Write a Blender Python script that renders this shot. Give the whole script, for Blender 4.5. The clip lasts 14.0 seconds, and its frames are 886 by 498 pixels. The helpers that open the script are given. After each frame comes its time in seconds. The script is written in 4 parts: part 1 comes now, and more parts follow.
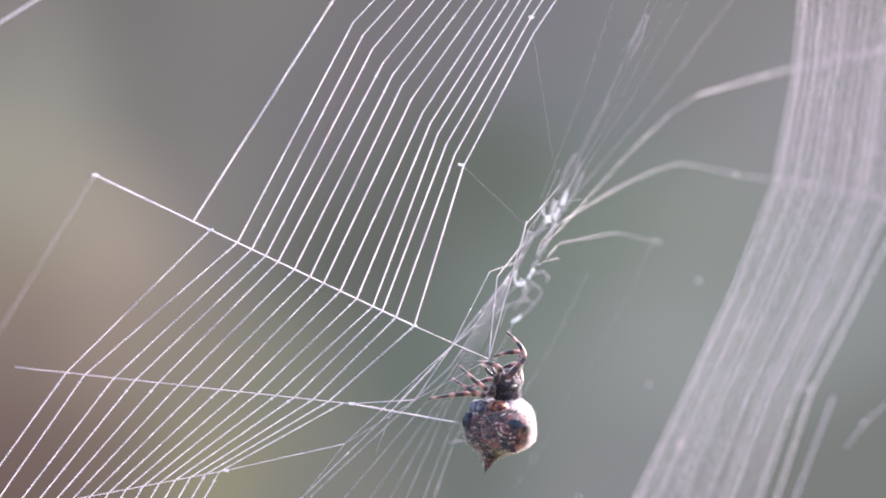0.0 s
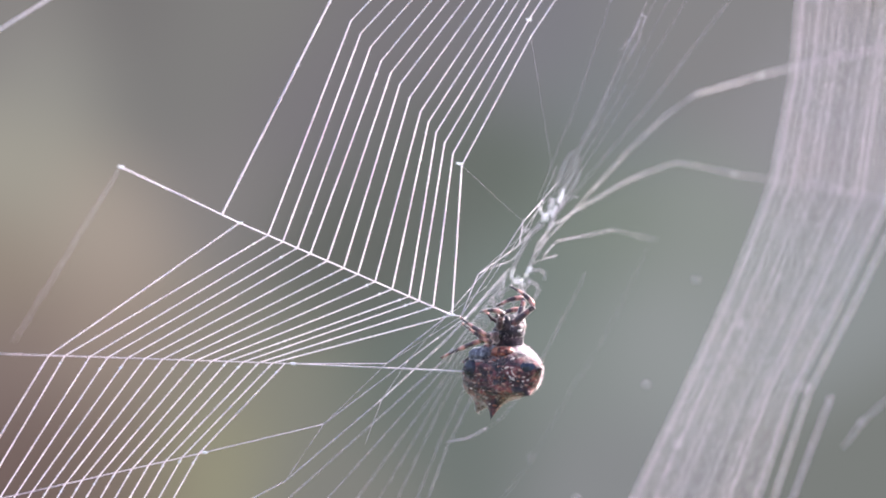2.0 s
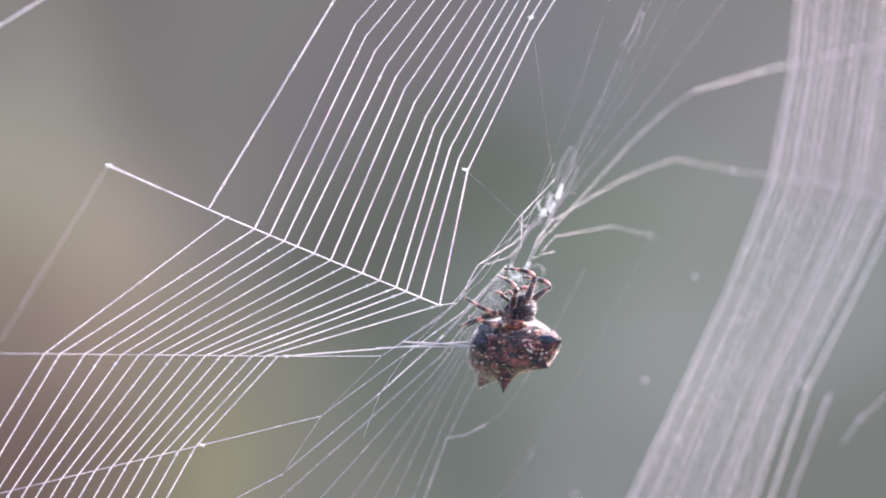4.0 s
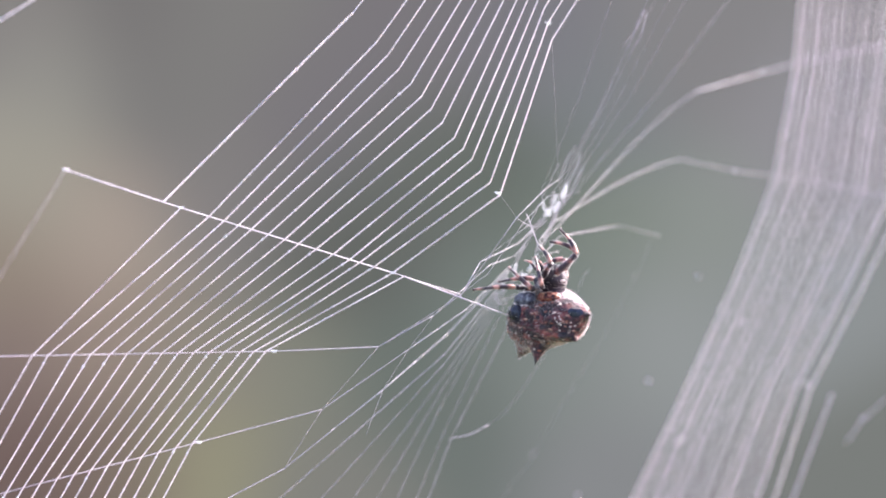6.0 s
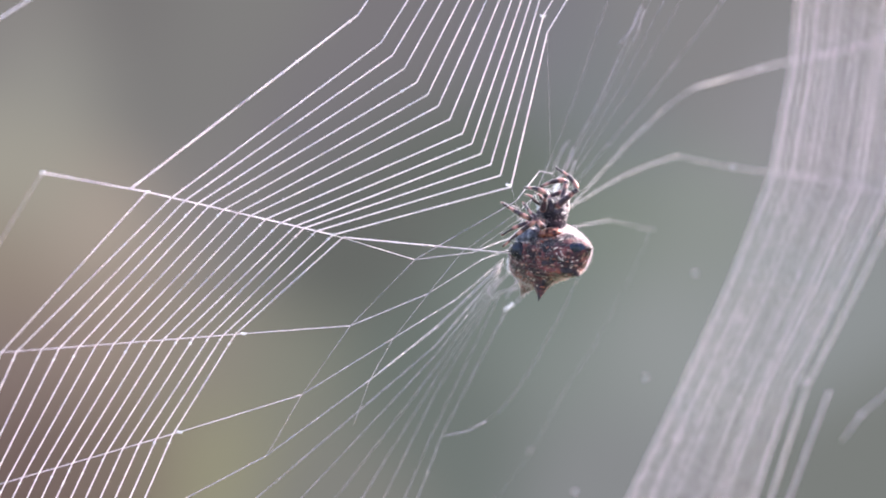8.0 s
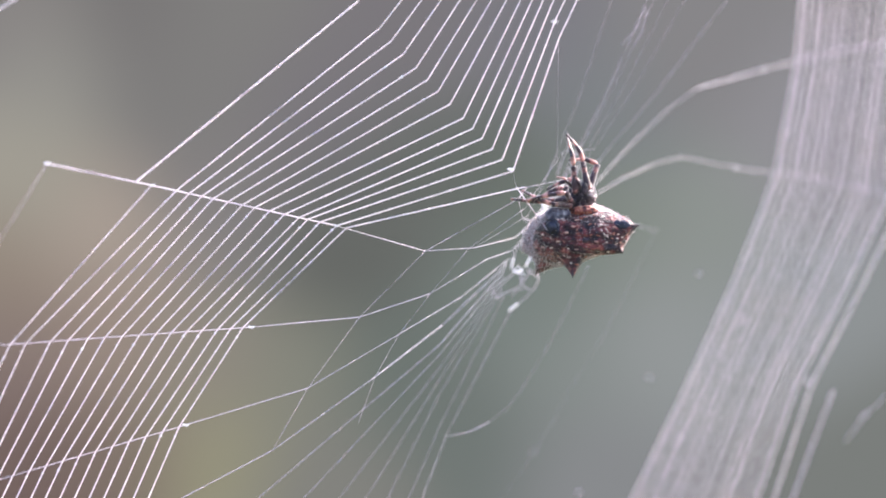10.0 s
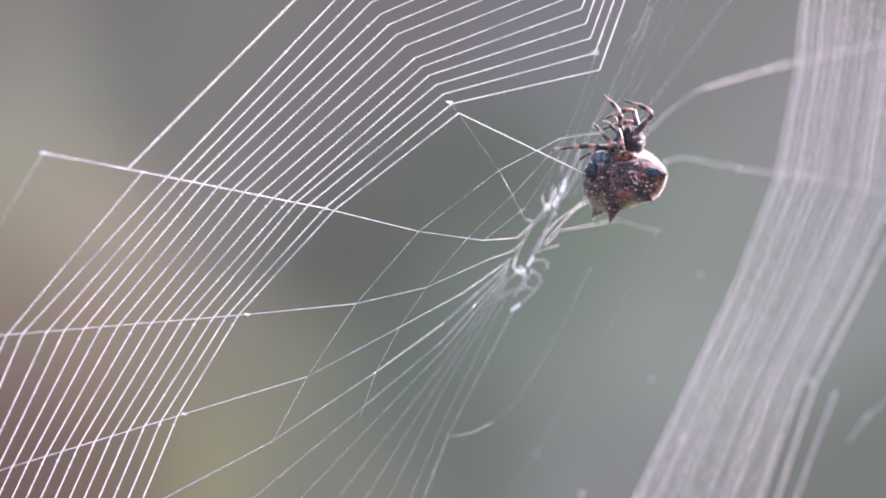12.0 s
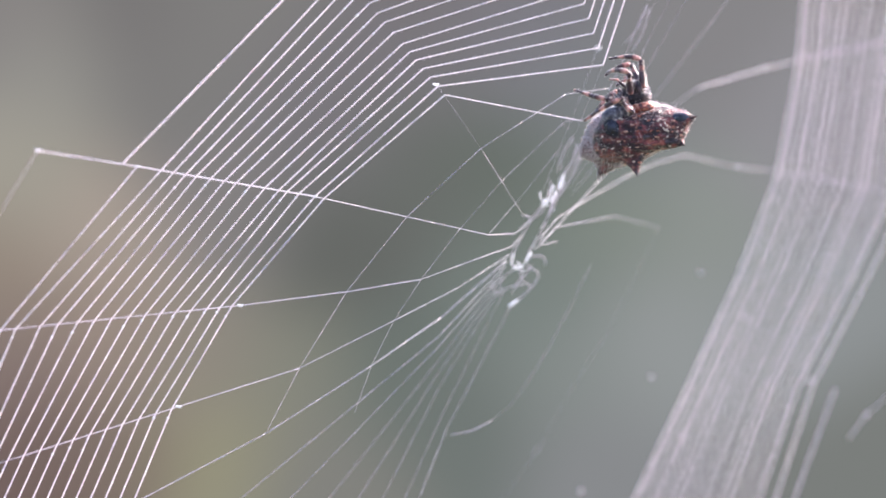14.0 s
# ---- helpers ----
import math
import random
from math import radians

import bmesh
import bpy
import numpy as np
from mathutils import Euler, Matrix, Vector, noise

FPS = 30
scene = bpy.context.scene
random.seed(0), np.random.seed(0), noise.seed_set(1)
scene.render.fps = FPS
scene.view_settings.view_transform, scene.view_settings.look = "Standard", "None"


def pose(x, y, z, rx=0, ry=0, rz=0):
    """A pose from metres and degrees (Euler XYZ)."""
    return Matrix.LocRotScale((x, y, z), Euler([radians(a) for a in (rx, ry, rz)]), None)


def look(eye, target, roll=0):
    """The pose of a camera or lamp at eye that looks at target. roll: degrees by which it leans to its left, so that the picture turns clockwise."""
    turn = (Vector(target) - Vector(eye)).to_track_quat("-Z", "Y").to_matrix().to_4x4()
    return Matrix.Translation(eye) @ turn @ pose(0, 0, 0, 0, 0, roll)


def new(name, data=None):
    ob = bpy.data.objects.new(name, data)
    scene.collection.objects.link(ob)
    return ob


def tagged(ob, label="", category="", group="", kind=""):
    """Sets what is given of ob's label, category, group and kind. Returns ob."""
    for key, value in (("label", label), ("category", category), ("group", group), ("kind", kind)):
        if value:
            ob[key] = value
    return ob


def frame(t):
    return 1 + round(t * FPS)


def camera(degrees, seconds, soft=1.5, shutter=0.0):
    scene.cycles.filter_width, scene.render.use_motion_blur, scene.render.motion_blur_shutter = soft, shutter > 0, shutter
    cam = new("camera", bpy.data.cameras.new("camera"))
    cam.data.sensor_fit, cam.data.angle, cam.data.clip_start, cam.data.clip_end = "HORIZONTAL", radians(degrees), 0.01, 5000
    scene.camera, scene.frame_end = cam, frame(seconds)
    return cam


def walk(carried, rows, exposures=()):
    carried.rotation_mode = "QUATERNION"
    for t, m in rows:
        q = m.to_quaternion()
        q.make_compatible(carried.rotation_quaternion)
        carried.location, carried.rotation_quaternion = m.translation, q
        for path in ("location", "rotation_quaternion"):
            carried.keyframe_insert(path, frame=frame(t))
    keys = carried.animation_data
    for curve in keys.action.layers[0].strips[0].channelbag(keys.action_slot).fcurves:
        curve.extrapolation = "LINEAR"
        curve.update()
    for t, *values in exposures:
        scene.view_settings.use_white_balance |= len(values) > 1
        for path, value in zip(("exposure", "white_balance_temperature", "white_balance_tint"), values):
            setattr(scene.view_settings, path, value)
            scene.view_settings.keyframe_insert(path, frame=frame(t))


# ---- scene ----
# A spiny orb-weaver lays the sticky spiral of its web, seen through a long close-up lens.
EXPOSURE = 1.75
DIST, WIDE, HIGH = 0.40, 0.072, 1.20      # lens to web, width of web in view, height over the ground
cam = camera(math.degrees(2 * math.atan(WIDE / 2 / DIST)), 14.0, soft=1.85)
cam.data.dof.use_dof = True
cam.data.dof.focus_distance = DIST
cam.data.dof.aperture_fstop = 25.0
EYE = pose(0, -DIST, HIGH, 90)
walk(cam, [(0.0, EYE), (14.0, EYE)])

# ---- light ----
world = bpy.data.worlds.new("sky")
scene.world = world
world.use_nodes = True
sky = world.node_tree.nodes.new("ShaderNodeTexSky")
sky.sky_type, sky.sun_disc = "NISHITA", False
sky.sun_elevation, sky.sun_rotation = radians(33.7), radians(54)
sky.dust_density, sky.ozone_density = 5.0, 0.6
back = world.node_tree.nodes["Background"]
back.inputs["Strength"].default_value = 0.15
world.node_tree.links.new(sky.outputs["Color"], back.inputs["Color"])
sun = new("sun", bpy.data.lights.new("sun", "SUN"))
sun.data.energy, sun.data.angle, sun.data.color = 3.5, radians(0.5), (1.0, 0.935, 0.985)
sun.matrix_world = look((0.63, 0.46, HIGH + 0.52), (0, 0, HIGH))
scene.view_settings.exposure = EXPOSURE

# ---- the web's plan ----
# Plan units: the web in view is 1568 wide, x to the right and y down from its upper corner.
U = WIDE / 1568
SLANT = 2.5           # how steeply the web leans away


def depth(x, y):
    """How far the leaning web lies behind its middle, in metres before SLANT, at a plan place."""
    d = 0.014 * min(max((560 - 0.9 * x - 0.6 * y) / 560, 0), 1)
    if x > 800:
        f = min((x - 800) / 460, 1.0)
        d += f * f * (3 - 2 * f) * 0.016 + (0.007 - 0.0045 * min(max((y - 200) / 300, 0), 1)) * min(max((x - 1238) / 180, 0), 1)
    return d


def spot(x, y, d=None):
    d = SLANT * (depth(x, y) if d is None else d)
    k = U * (DIST + d) / DIST
    return Vector(((x - 784) * k, d, HIGH + (441 - y) * k))


TIMES = [0, .5, 1, 1.5, 2, 2.5, 3, 5.5, 6, 6.5, 7, 7.5, 8, 10.5, 11, 11.5, 12, 12.5, 13, 13.5, 14]
STEPS = [0.5 * i for i in range(29)]


def track(values, times=TIMES):
    """A smooth function of time through the given values (numbers or tuples)."""
    v = np.array(values, float)
    v = v.reshape(len(times), -1)
    t = np.array(times, float)
    s = np.gradient(v, t, axis=0)
    def at(x):
        i = int(np.clip(np.searchsorted(t, x) - 1, 0, len(t) - 2))
        h = t[i + 1] - t[i]
        f = (x - t[i]) / h
        a, b = v[i], v[i + 1]
        if h > 1:
            f = f * f * (3 - 2 * f)
            return a + (b - a) * f
        return ((2 * f**3 - 3 * f**2 + 1) * a + (f**3 - 2 * f**2 + f) * h * s[i]
                + (-2 * f**3 + 3 * f**2) * b + (f**3 - f**2) * h * s[i + 1])
    return at


R1_OUT = track([(168, 310), (192, 302), (204, 297), (214, 296), (214, 296), (213, 295), (211, 291), (156, 297), (116, 301), (91, 307), (82, 307),
                (77, 307), (75, 306), (84, 288), (86, 275), (82, 272), (76, 271), (69, 270), (66, 269), (67, 269), (67, 267)])
R1_BEAD = track([(372, 407), (399, 400), (413, 395), (424, 395), (424, 395), (423, 392), (420, 389), (364, 377), (320, 368), (283, 357), (272, 348),
                 (265, 345), (260, 340), (269, 327), (270, 317), (263, 311), (253, 305), (246, 301), (241, 296), (244, 297), (243, 295)])
R1_IN = track([(733, 577), (770, 567), (789, 558), (800, 558), (800, 558), (799, 557), (795, 555), (746, 514), (695, 483), (635, 449), (610, 428),
               (595, 420), (589, 416), (596, 398), (594, 394), (588, 381), (574, 369), (562, 361), (554, 354), (559, 354), (557, 348)])
R1_KINK = track([(865, 636), (857, 605), (835, 577), (818, 560), (816, 560), (812, 550), (803, 534), (820, 541), (817, 522), (790, 492), (770, 480),
                 (745, 465), (734, 460), (755, 443), (758, 438), (756, 424), (741, 410), (726, 400), (717, 392), (720, 392), (720, 384)])
R0_IN = track([(816, 292), (819, 292), (816, 291), (813, 290), (813, 290), (810, 288), (802, 284), (862, 330), (881, 342), (899, 349), (902, 338),
               (902, 334), (900, 328), (904, 297), (857, 243), (819, 208), (795, 181), (779, 168), (770, 158), (773, 156), (771, 150)])
R0_TOP = track([(625, 40), (625, 40), (623, 38), (622, 37), (621, 37), (619, 35), (615, 32), (655, 62), (667, 74), (678, 85), (678, 83),
                (675, 80), (674, 76), (671, 48), (649, 8), (635, -17), (626, -35), (618, -44), (614, -51), (610, -50), (608, -50)])
RM_IN = track([(940, 31), (942, 32), (939, 32), (936, 34), (936, 35), (935, 32), (928, 26), (960, 41), (970, 41), (975, 41), (972, 36),
               (964, 31), (961, 29), (984, 40), (1018, 79), (1038, 91), (1053, 94), (1055, 94), (1055, 92), (1058, 87), (1059, 85)])
RM_LEAN = track([3.5, 3.5, 3.5, 3.5, 3.6, 3.8, 4, 6.5, 6.8, 6.9, 6.9, 7, 7, 7.2, 7.6, 8, 8, 8.2, 8.3, 8.4, 8.5])
RN_LEAN = track([.67, .67, .67, .67, .67, .66, .65, .54, .63, .72, .68, .63, .6, .46, .45, .4, .36, .33, .33, .33, .33])
R4_LEAN = track([.56, .56, .56, .56, .56, .56, .56, .56, .53, .48, .45, .44, .44, .43, .43, .425, .42, .42, .415, .414, .414])
R3_BEND = track([.5, .3, .15, .05] + [0] * 17)
R3_STEP = track([24.5, 26.5, 28, 29, 29.4, 29.5, 29.5, 29.8, 29.9, 30, 29.8, 29.6, 29.6, 29.4, 29.4, 29.3, 29.2, 29.2, 29.1, 29.1, 29.1])
R2_IN = track([(622, 715), (560, 686), (532, 660), (522, 648), (519, 644), (517, 638), (512, 632), (496, 629), (485, 622), (460, 611), (445, 600),
               (436, 596), (431, 591), (446, 578), (449, 573), (447, 565), (437, 557), (428, 551), (422, 545), (427, 547), (425, 541)])
R2_KINK = track([(735, 708), (715, 676), (700, 658), (690, 650), (684, 644), (680, 638), (675, 632), (676, 628), (670, 614), (654, 599), (638, 588),
                 (627, 580), (620, 577), (638, 560), (643, 556), (641, 547), (630, 538), (620, 530), (613, 524), (615, 524), (613, 517)])
R2_STEP = track([35, 32, 30.5, 29.9, 29.8, 29.7, 29.6, 29.3, 29.5, 29.7, 29.7, 29.7, 29.6, 29.4, 29.3, 29.3, 29.3, 29.3, 29.3, 29.3, 29.3])
R2_OUT_Y = track([660, 644, 634, 630, 629, 627, 625, 629, 630, 630, 629, 627, 625, 609, 601, 597, 594, 592, 589, 588, 586])
R3_IN = track([(400, 833), (382, 816), (370, 805), (366, 803), (363, 801), (362, 797), (359, 788), (356, 788), (352, 783), (340, 778), (329, 771),
               (322, 768), (318, 765), (330, 751), (334, 746), (333, 739), (326, 733), (316, 728), (313, 725), (317, 725), (316, 720)])
R3_KINK = track([(610, 786), (591, 768), (578, 757), (573, 754), (573, 751), (571, 747), (568, 738), (570, 734), (570, 725), (557, 716), (547, 706),
                 (536, 703), (534, 699), (546, 686), (549, 682), (551, 673), (544, 667), (535, 660), (530, 656), (532, 656), (530, 652)])
R3_SLOPE = track([.19, .205, .215, .222, .226, .23, .234, .247, .26, .27, .28, .29, .29, .294, .298, .302, .306, .31, .312, .314, .316])
HUB = track([(5, 29), (5, 26), (3, 24), (0, 25), (0, 25), (0, 22), (-7, 17), (4, 18), (5, 17), (3, 17), (-2, 13),
             (-7, 9), (-8, 7), (1, 7), (4, 8), (7, 8), (4, 7), (0, 4), (-2, 2), (0, 2), (0, 0)])
SWAY = track([(-4, 14), (-4, 14), (-6, 13), (-9, 13), (-8, 13), (-9, 12), (-13, 6), (-6, 8), (-5, 7), (-3, 9), (-6, 7),
              (-10, 3), (-10, 1), (-3, 2), (0, 5), (3, 5), (1, 3), (-1, 1), (-2, 0), (0, 1), (0, 0)])
FAR_LINE = track([(0, 40), (0, 46), (0, 50), (0, 52), (0, 52), (0, 51), (0, 49), (0, 38), (0, 36), (0, 35), (0, 35),
                  (0, 35), (0, 32), (0, 14), (0, 5), (0, -2), (0, -6), (0, -8), (0, -10), (0, -10), (0, -12)])
R1_NEAR = track([(880, 490), (868, 492), (856, 492), (848, 490), (846, 486), (843, 478), (840, 470), (855, 470), (850, 464), (845, 458), (840, 453),
                 (838, 450), (836, 447), (840, 438), (839, 436), (846, 431), (855, 426), (861, 422), (862, 419), (864, 418), (864, 416)])
R2_NEAR = track([(800, 612), (796, 592), (792, 576), (790, 566), (788, 562), (786, 558), (785, 552), (780, 572), (768, 558), (760, 547), (760, 535),
                 (760, 525), (758, 520), (762, 520), (765, 520), (762, 515), (755, 509), (750, 504), (747, 499), (748, 499), (745, 495)])
HOLD = track([(923, 436), (923, 434), (921, 432), (919, 432), (919, 432), (917, 430), (907, 432), (950, 455), (953, 435), (937, 423), (914, 388),
              (898, 358), (890, 358), (930, 385), (936, 388), (940, 390), (942, 390), (940, 388), (938, 386), (940, 386), (940, 384)])
LONE_OUT = track([8, 8, 8, 8, 8, 7, 6, 2, 0, 0, 0, 1, 3, 8, 10, 8, 5, 6, 9, 11, 12])
SCAFFOLD_TOP = track([(965, 359), (965, 356), (963, 354), (960, 355), (960, 355), (960, 352), (953, 347), (964, 340), (965, 335), (963, 330), (960, 320),
                      (955, 310), (955, 303), (930, 335), (940, 325), (978, 298), (992, 245), (1015, 203), (1008, 182), (1007, 180), (1001, 167)])
SCAFFOLD_IN = track([(970, 359), (970, 356), (968, 354), (965, 355), (965, 355), (965, 352), (958, 347), (969, 348), (970, 347), (968, 347), (963, 343),
                     (958, 339), (957, 337), (1000, 262), (1001, 256), (999, 252), (1003, 240), (1004, 228), (1002, 220), (1001, 217), (1000, 215)])
R0_KINK = track([(930, 398), (930, 396), (929, 394), (926, 394), (926, 393), (924, 391), (918, 386), (914, 388), (914, 386), (915, 380), (916, 368),
                 (915, 362), (913, 356), (918, 352), (919, 348), (904, 325), (883, 302), (868, 289), (855, 276), (855, 270), (851, 263)])
# The spider's middle, and its turn about the upright.
BODY = track([(888, 776), (896, 734), (896, 702), (894, 690), (893, 680), (894, 661), (883, 645), (958, 615), (972, 584), (987, 546), (990, 509),
              (973, 486), (976, 471), (1031, 428), (1065, 403), (1086, 378), (1106, 336), (1109, 302), (1112, 277), (1120, 270), (1131, 252)])
TURN = track([51.5, 52, 50, 48.6, 38.5, 30, 26, 23.3, 35.5, 44, 33, 44, 35.6, 4.6, 20, 38, 36, 30.5, 31.5, 24, 6])
ROLL = track([-7, -7, -8, -9, -8, -7, -6, -8, -6, -4, -2.5, -6, -8, -3, -6.7, -4.3, -4, -4.2, -6, -8, -10])
PITCH = 7.2
# foot places from the spider's middle (across, up) at TIMES or LEG_TIMES; root; lengths; how far the foot and knee stand off towards the eye
LEGS = {}
LEGS["a"] = ([(9, 188), (7, 181), (12, 194), (9, 183), (10, 173), (6, 156), (-20, 157), (-10, 162), (18, 179), (3, 171), (-2, 166),
              (14, 189), (7, 174), (-29, 202), (-17, 165), (4, 183), (-1, 156), (1, 154), (3, 174), (-2, 165), (-54, 147)], (14, -16, 112), (52, 58), (0, (1, -.2, .4)))
LEGS["b"] = ([(-43, 136), (-39, 126), (-59, 124), (-24, 133), (-43, 128), (-61, 133), (-40, 138), (-6, 158), (-19, 149), (-34, 133), (-62, 156),
              (-71, 164), (-48, 138), (-21, 198), (-2, 160), (-23, 180), (-39, 166), (-42, 164), (-25, 142), (-48, 145), (-56, 123)], (-8, -24, 108), (50, 52), (-14, (.4, -1, .5)))
LEGS["c"] = ([(-75, 128), (-83, 106), (-52, 115), (-84, 130), (-78, 118), (-82, 111), (-80, 112), (-100, 100), (-25, 129), (-50, 123), (-78, 124),
              (-81, 121), (-89, 112), (-136, 76), (-130, 85), (-8, 139), (-56, 116), (-74, 109), (-94, 102), (-100, 97), (-116, 92)], (-14, -24, 98), (46, 64), (-16, (.1, -1, -.3)))
LEGS["d"] = ([(-88, 106), (-109, 96), (-58, 104), (-77, 120), (-75, 108), (-79, 99), (-71, 80), (-95, 65), (-72, 111), (-75, 106), (-43, 122),
              (-46, 126), (-51, 112), (-108, 93), (-140, 60), (-67, 108), (-18, 128), (-22, 115), (-40, 109), (-43, 103), (-46, 87)], (-16, -22, 88), (46, 66), (-10, (.2, -1, -.35)))
LEGS["e"] = ([(-155, 69), (-121, 44), (-121, 57), (-122, 55), (-113, 47), (-96, 44), (-90, 50), (-113, 67), (-145, 71), (-117, 41), (-118, 46),
              (-118, 44), (-87, 34), (-100, 80), (-120, 80), (-109, 81), (-129, 69), (-114, 49), (-117, 44), (-105, 37), (-98, 37)], (-14, -2, 82), (62, 78), (-26, (.2, -1, .5)))
LEGS["f"] = ([(-15, 144), (-6, 151), (-4, 152), (-12, 147), (-15, 137), (-42, 158), (14, 145), (19, 142), (1, 156), (-25, 138), (-20, 140),
              (-23, 141), (-23, 138), (-18, 150), (-10, 125), (0, 153), (-33, 126), (-47, 142), (-39, 128), (-45, 127), (-60, 118)], (12, 10, 112), (48, 52), (18, (1, .3, .6)))
LEGS["g"] = ([(-20, 110), (-25, 112), (-22, 112), (-30, 100), (-20, 110), (-20, 112), (-60, 95), (-60, 95), (-30, 112), (-40, 100)], (14, 16, 98), (44, 56), (30, (.3, .5, .8)))
LEGS["h"] = ([(-70, 80), (-90, 60), (-94, 29), (-92, 30), (-86, 32), (-75, 35), (-75, 45), (-96, 77), (-117, 86), (-85, 53), (-88, 59),
              (-76, 49), (-94, 53), (-80, 75), (-75, 91), (-92, 68), (-81, 53), (-79, 39), (-85, 40), (-92, 43), (-80, 50)], (6, 18, 86), (52, 64), (34, (.2, .5, .8)))
LEG_TIMES = [0, 1.5, 3, 5.5, 6.5, 7.5, 10.5, 11, 12.5, 14]


HEAD = track([(11, 107), (8, 110), (20, 99), (3, 96), (10, 104), (4, 106), (4, 95), (2, 93), (13, 98), (-6, 93)], LEG_TIMES)      # across and up from the middle
FEET = {key: track(leg[0], TIMES if len(leg[0]) == len(TIMES) else LEG_TIMES) for key, leg in LEGS.items()}
MOVES = []          # (object, rows) for motions()


def spin(t):
    """How the spider's body is turned."""
    return pose(0, 0, 0, 0, ROLL(t)[0], 0) @ pose(0, 0, 0, PITCH) @ pose(0, 0, 0, 0, 0, -TURN(t)[0])


def head_place(t):
    """The head's middle in the body's space, in plan units."""
    h = HEAD(t)
    return spin(t).inverted() @ Vector((h[0], -6, h[1] - 8))

# ---- materials ----


def material(name, rough=0.6, metal=0.0):
    m = bpy.data.materials.new(name)
    m.use_nodes = True
    n, l = m.node_tree.nodes, m.node_tree.links
    b = n["Principled BSDF"]
    b.inputs["Roughness"].default_value, b.inputs["Metallic"].default_value = rough, metal
    return m, n, l, b


def coords(n, l, scale):
    c = n.new("ShaderNodeTexCoord")
    v = n.new("ShaderNodeVectorMath")
    v.operation = "SCALE"
    v.inputs["Scale"].default_value = scale
    l.new(c.outputs["Object"], v.inputs[0])
    return v.outputs[0]


def ramp(n, l, fac, stops):
    r = n.new("ShaderNodeValToRGB")
    e = r.color_ramp.elements
    for i, (p, c) in enumerate(stops):
        k = e[i] if i < 2 else e.new(p)
        k.position, k.color = p, (*c, 1)
    l.new(fac, r.inputs[0])
    return r.outputs["Color"]


def noise_tex(n, l, vec, scale, detail=3.0, rough=0.55):
    t = n.new("ShaderNodeTexNoise")
    t.inputs["Scale"].default_value, t.inputs["Detail"].default_value, t.inputs["Roughness"].default_value = scale, detail, rough
    l.new(vec, t.inputs["Vector"])
    return t.outputs["Fac"]


def bump(n, l, b, height, strength, distance):
    k = n.new("ShaderNodeBump")
    k.inputs["Strength"].default_value, k.inputs["Distance"].default_value = strength, distance
    l.new(height, k.inputs["Height"])
    l.new(k.outputs["Normal"], b.inputs["Normal"])


def silk(name, low, high):
    m, n, l, b = material(name, 0.35)
    v = coords(n, l, 1 / U)
    l.new(ramp(n, l, noise_tex(n, l, v, 0.12), [(0.3, low), (0.7, high)]), b.inputs["Base Color"])
    b.inputs["Specular IOR Level"].default_value = 0.6
    # light passes through silk
    thin, mix = n.new("ShaderNodeBsdfTranslucent"), n.new("ShaderNodeMixShader")
    thin.inputs["Color"].default_value = (*high, 1)
    mix.inputs[0].default_value = 0.5
    l.new(b.outputs[0], mix.inputs[1])
    l.new(thin.outputs[0], mix.inputs[2])
    l.new(mix.outputs[0], n["Material Output"].inputs["Surface"])
    return m


SILK = silk("sticky_silk", (0.74, 0.68, 0.76), (0.92, 0.86, 0.93))
DRY = silk("dry_silk", (0.53, 0.49, 0.57), (0.77, 0.71, 0.81))
WHITE = silk("white_silk", (0.84, 0.84, 0.93), (0.95, 0.94, 1.0))

# ---- setting ----


def part(name, verts, faces, mat, parent=None, label="", smooth=True):
    me = bpy.data.meshes.new(name)
    me.from_pydata(verts, [], faces)
    me.materials.append(mat)
    if smooth:
        me.polygons.foreach_set("use_smooth", [True] * len(me.polygons))
    me.update()
    ob = new(name, me)
    ob.parent = parent
    return tagged(ob, label)


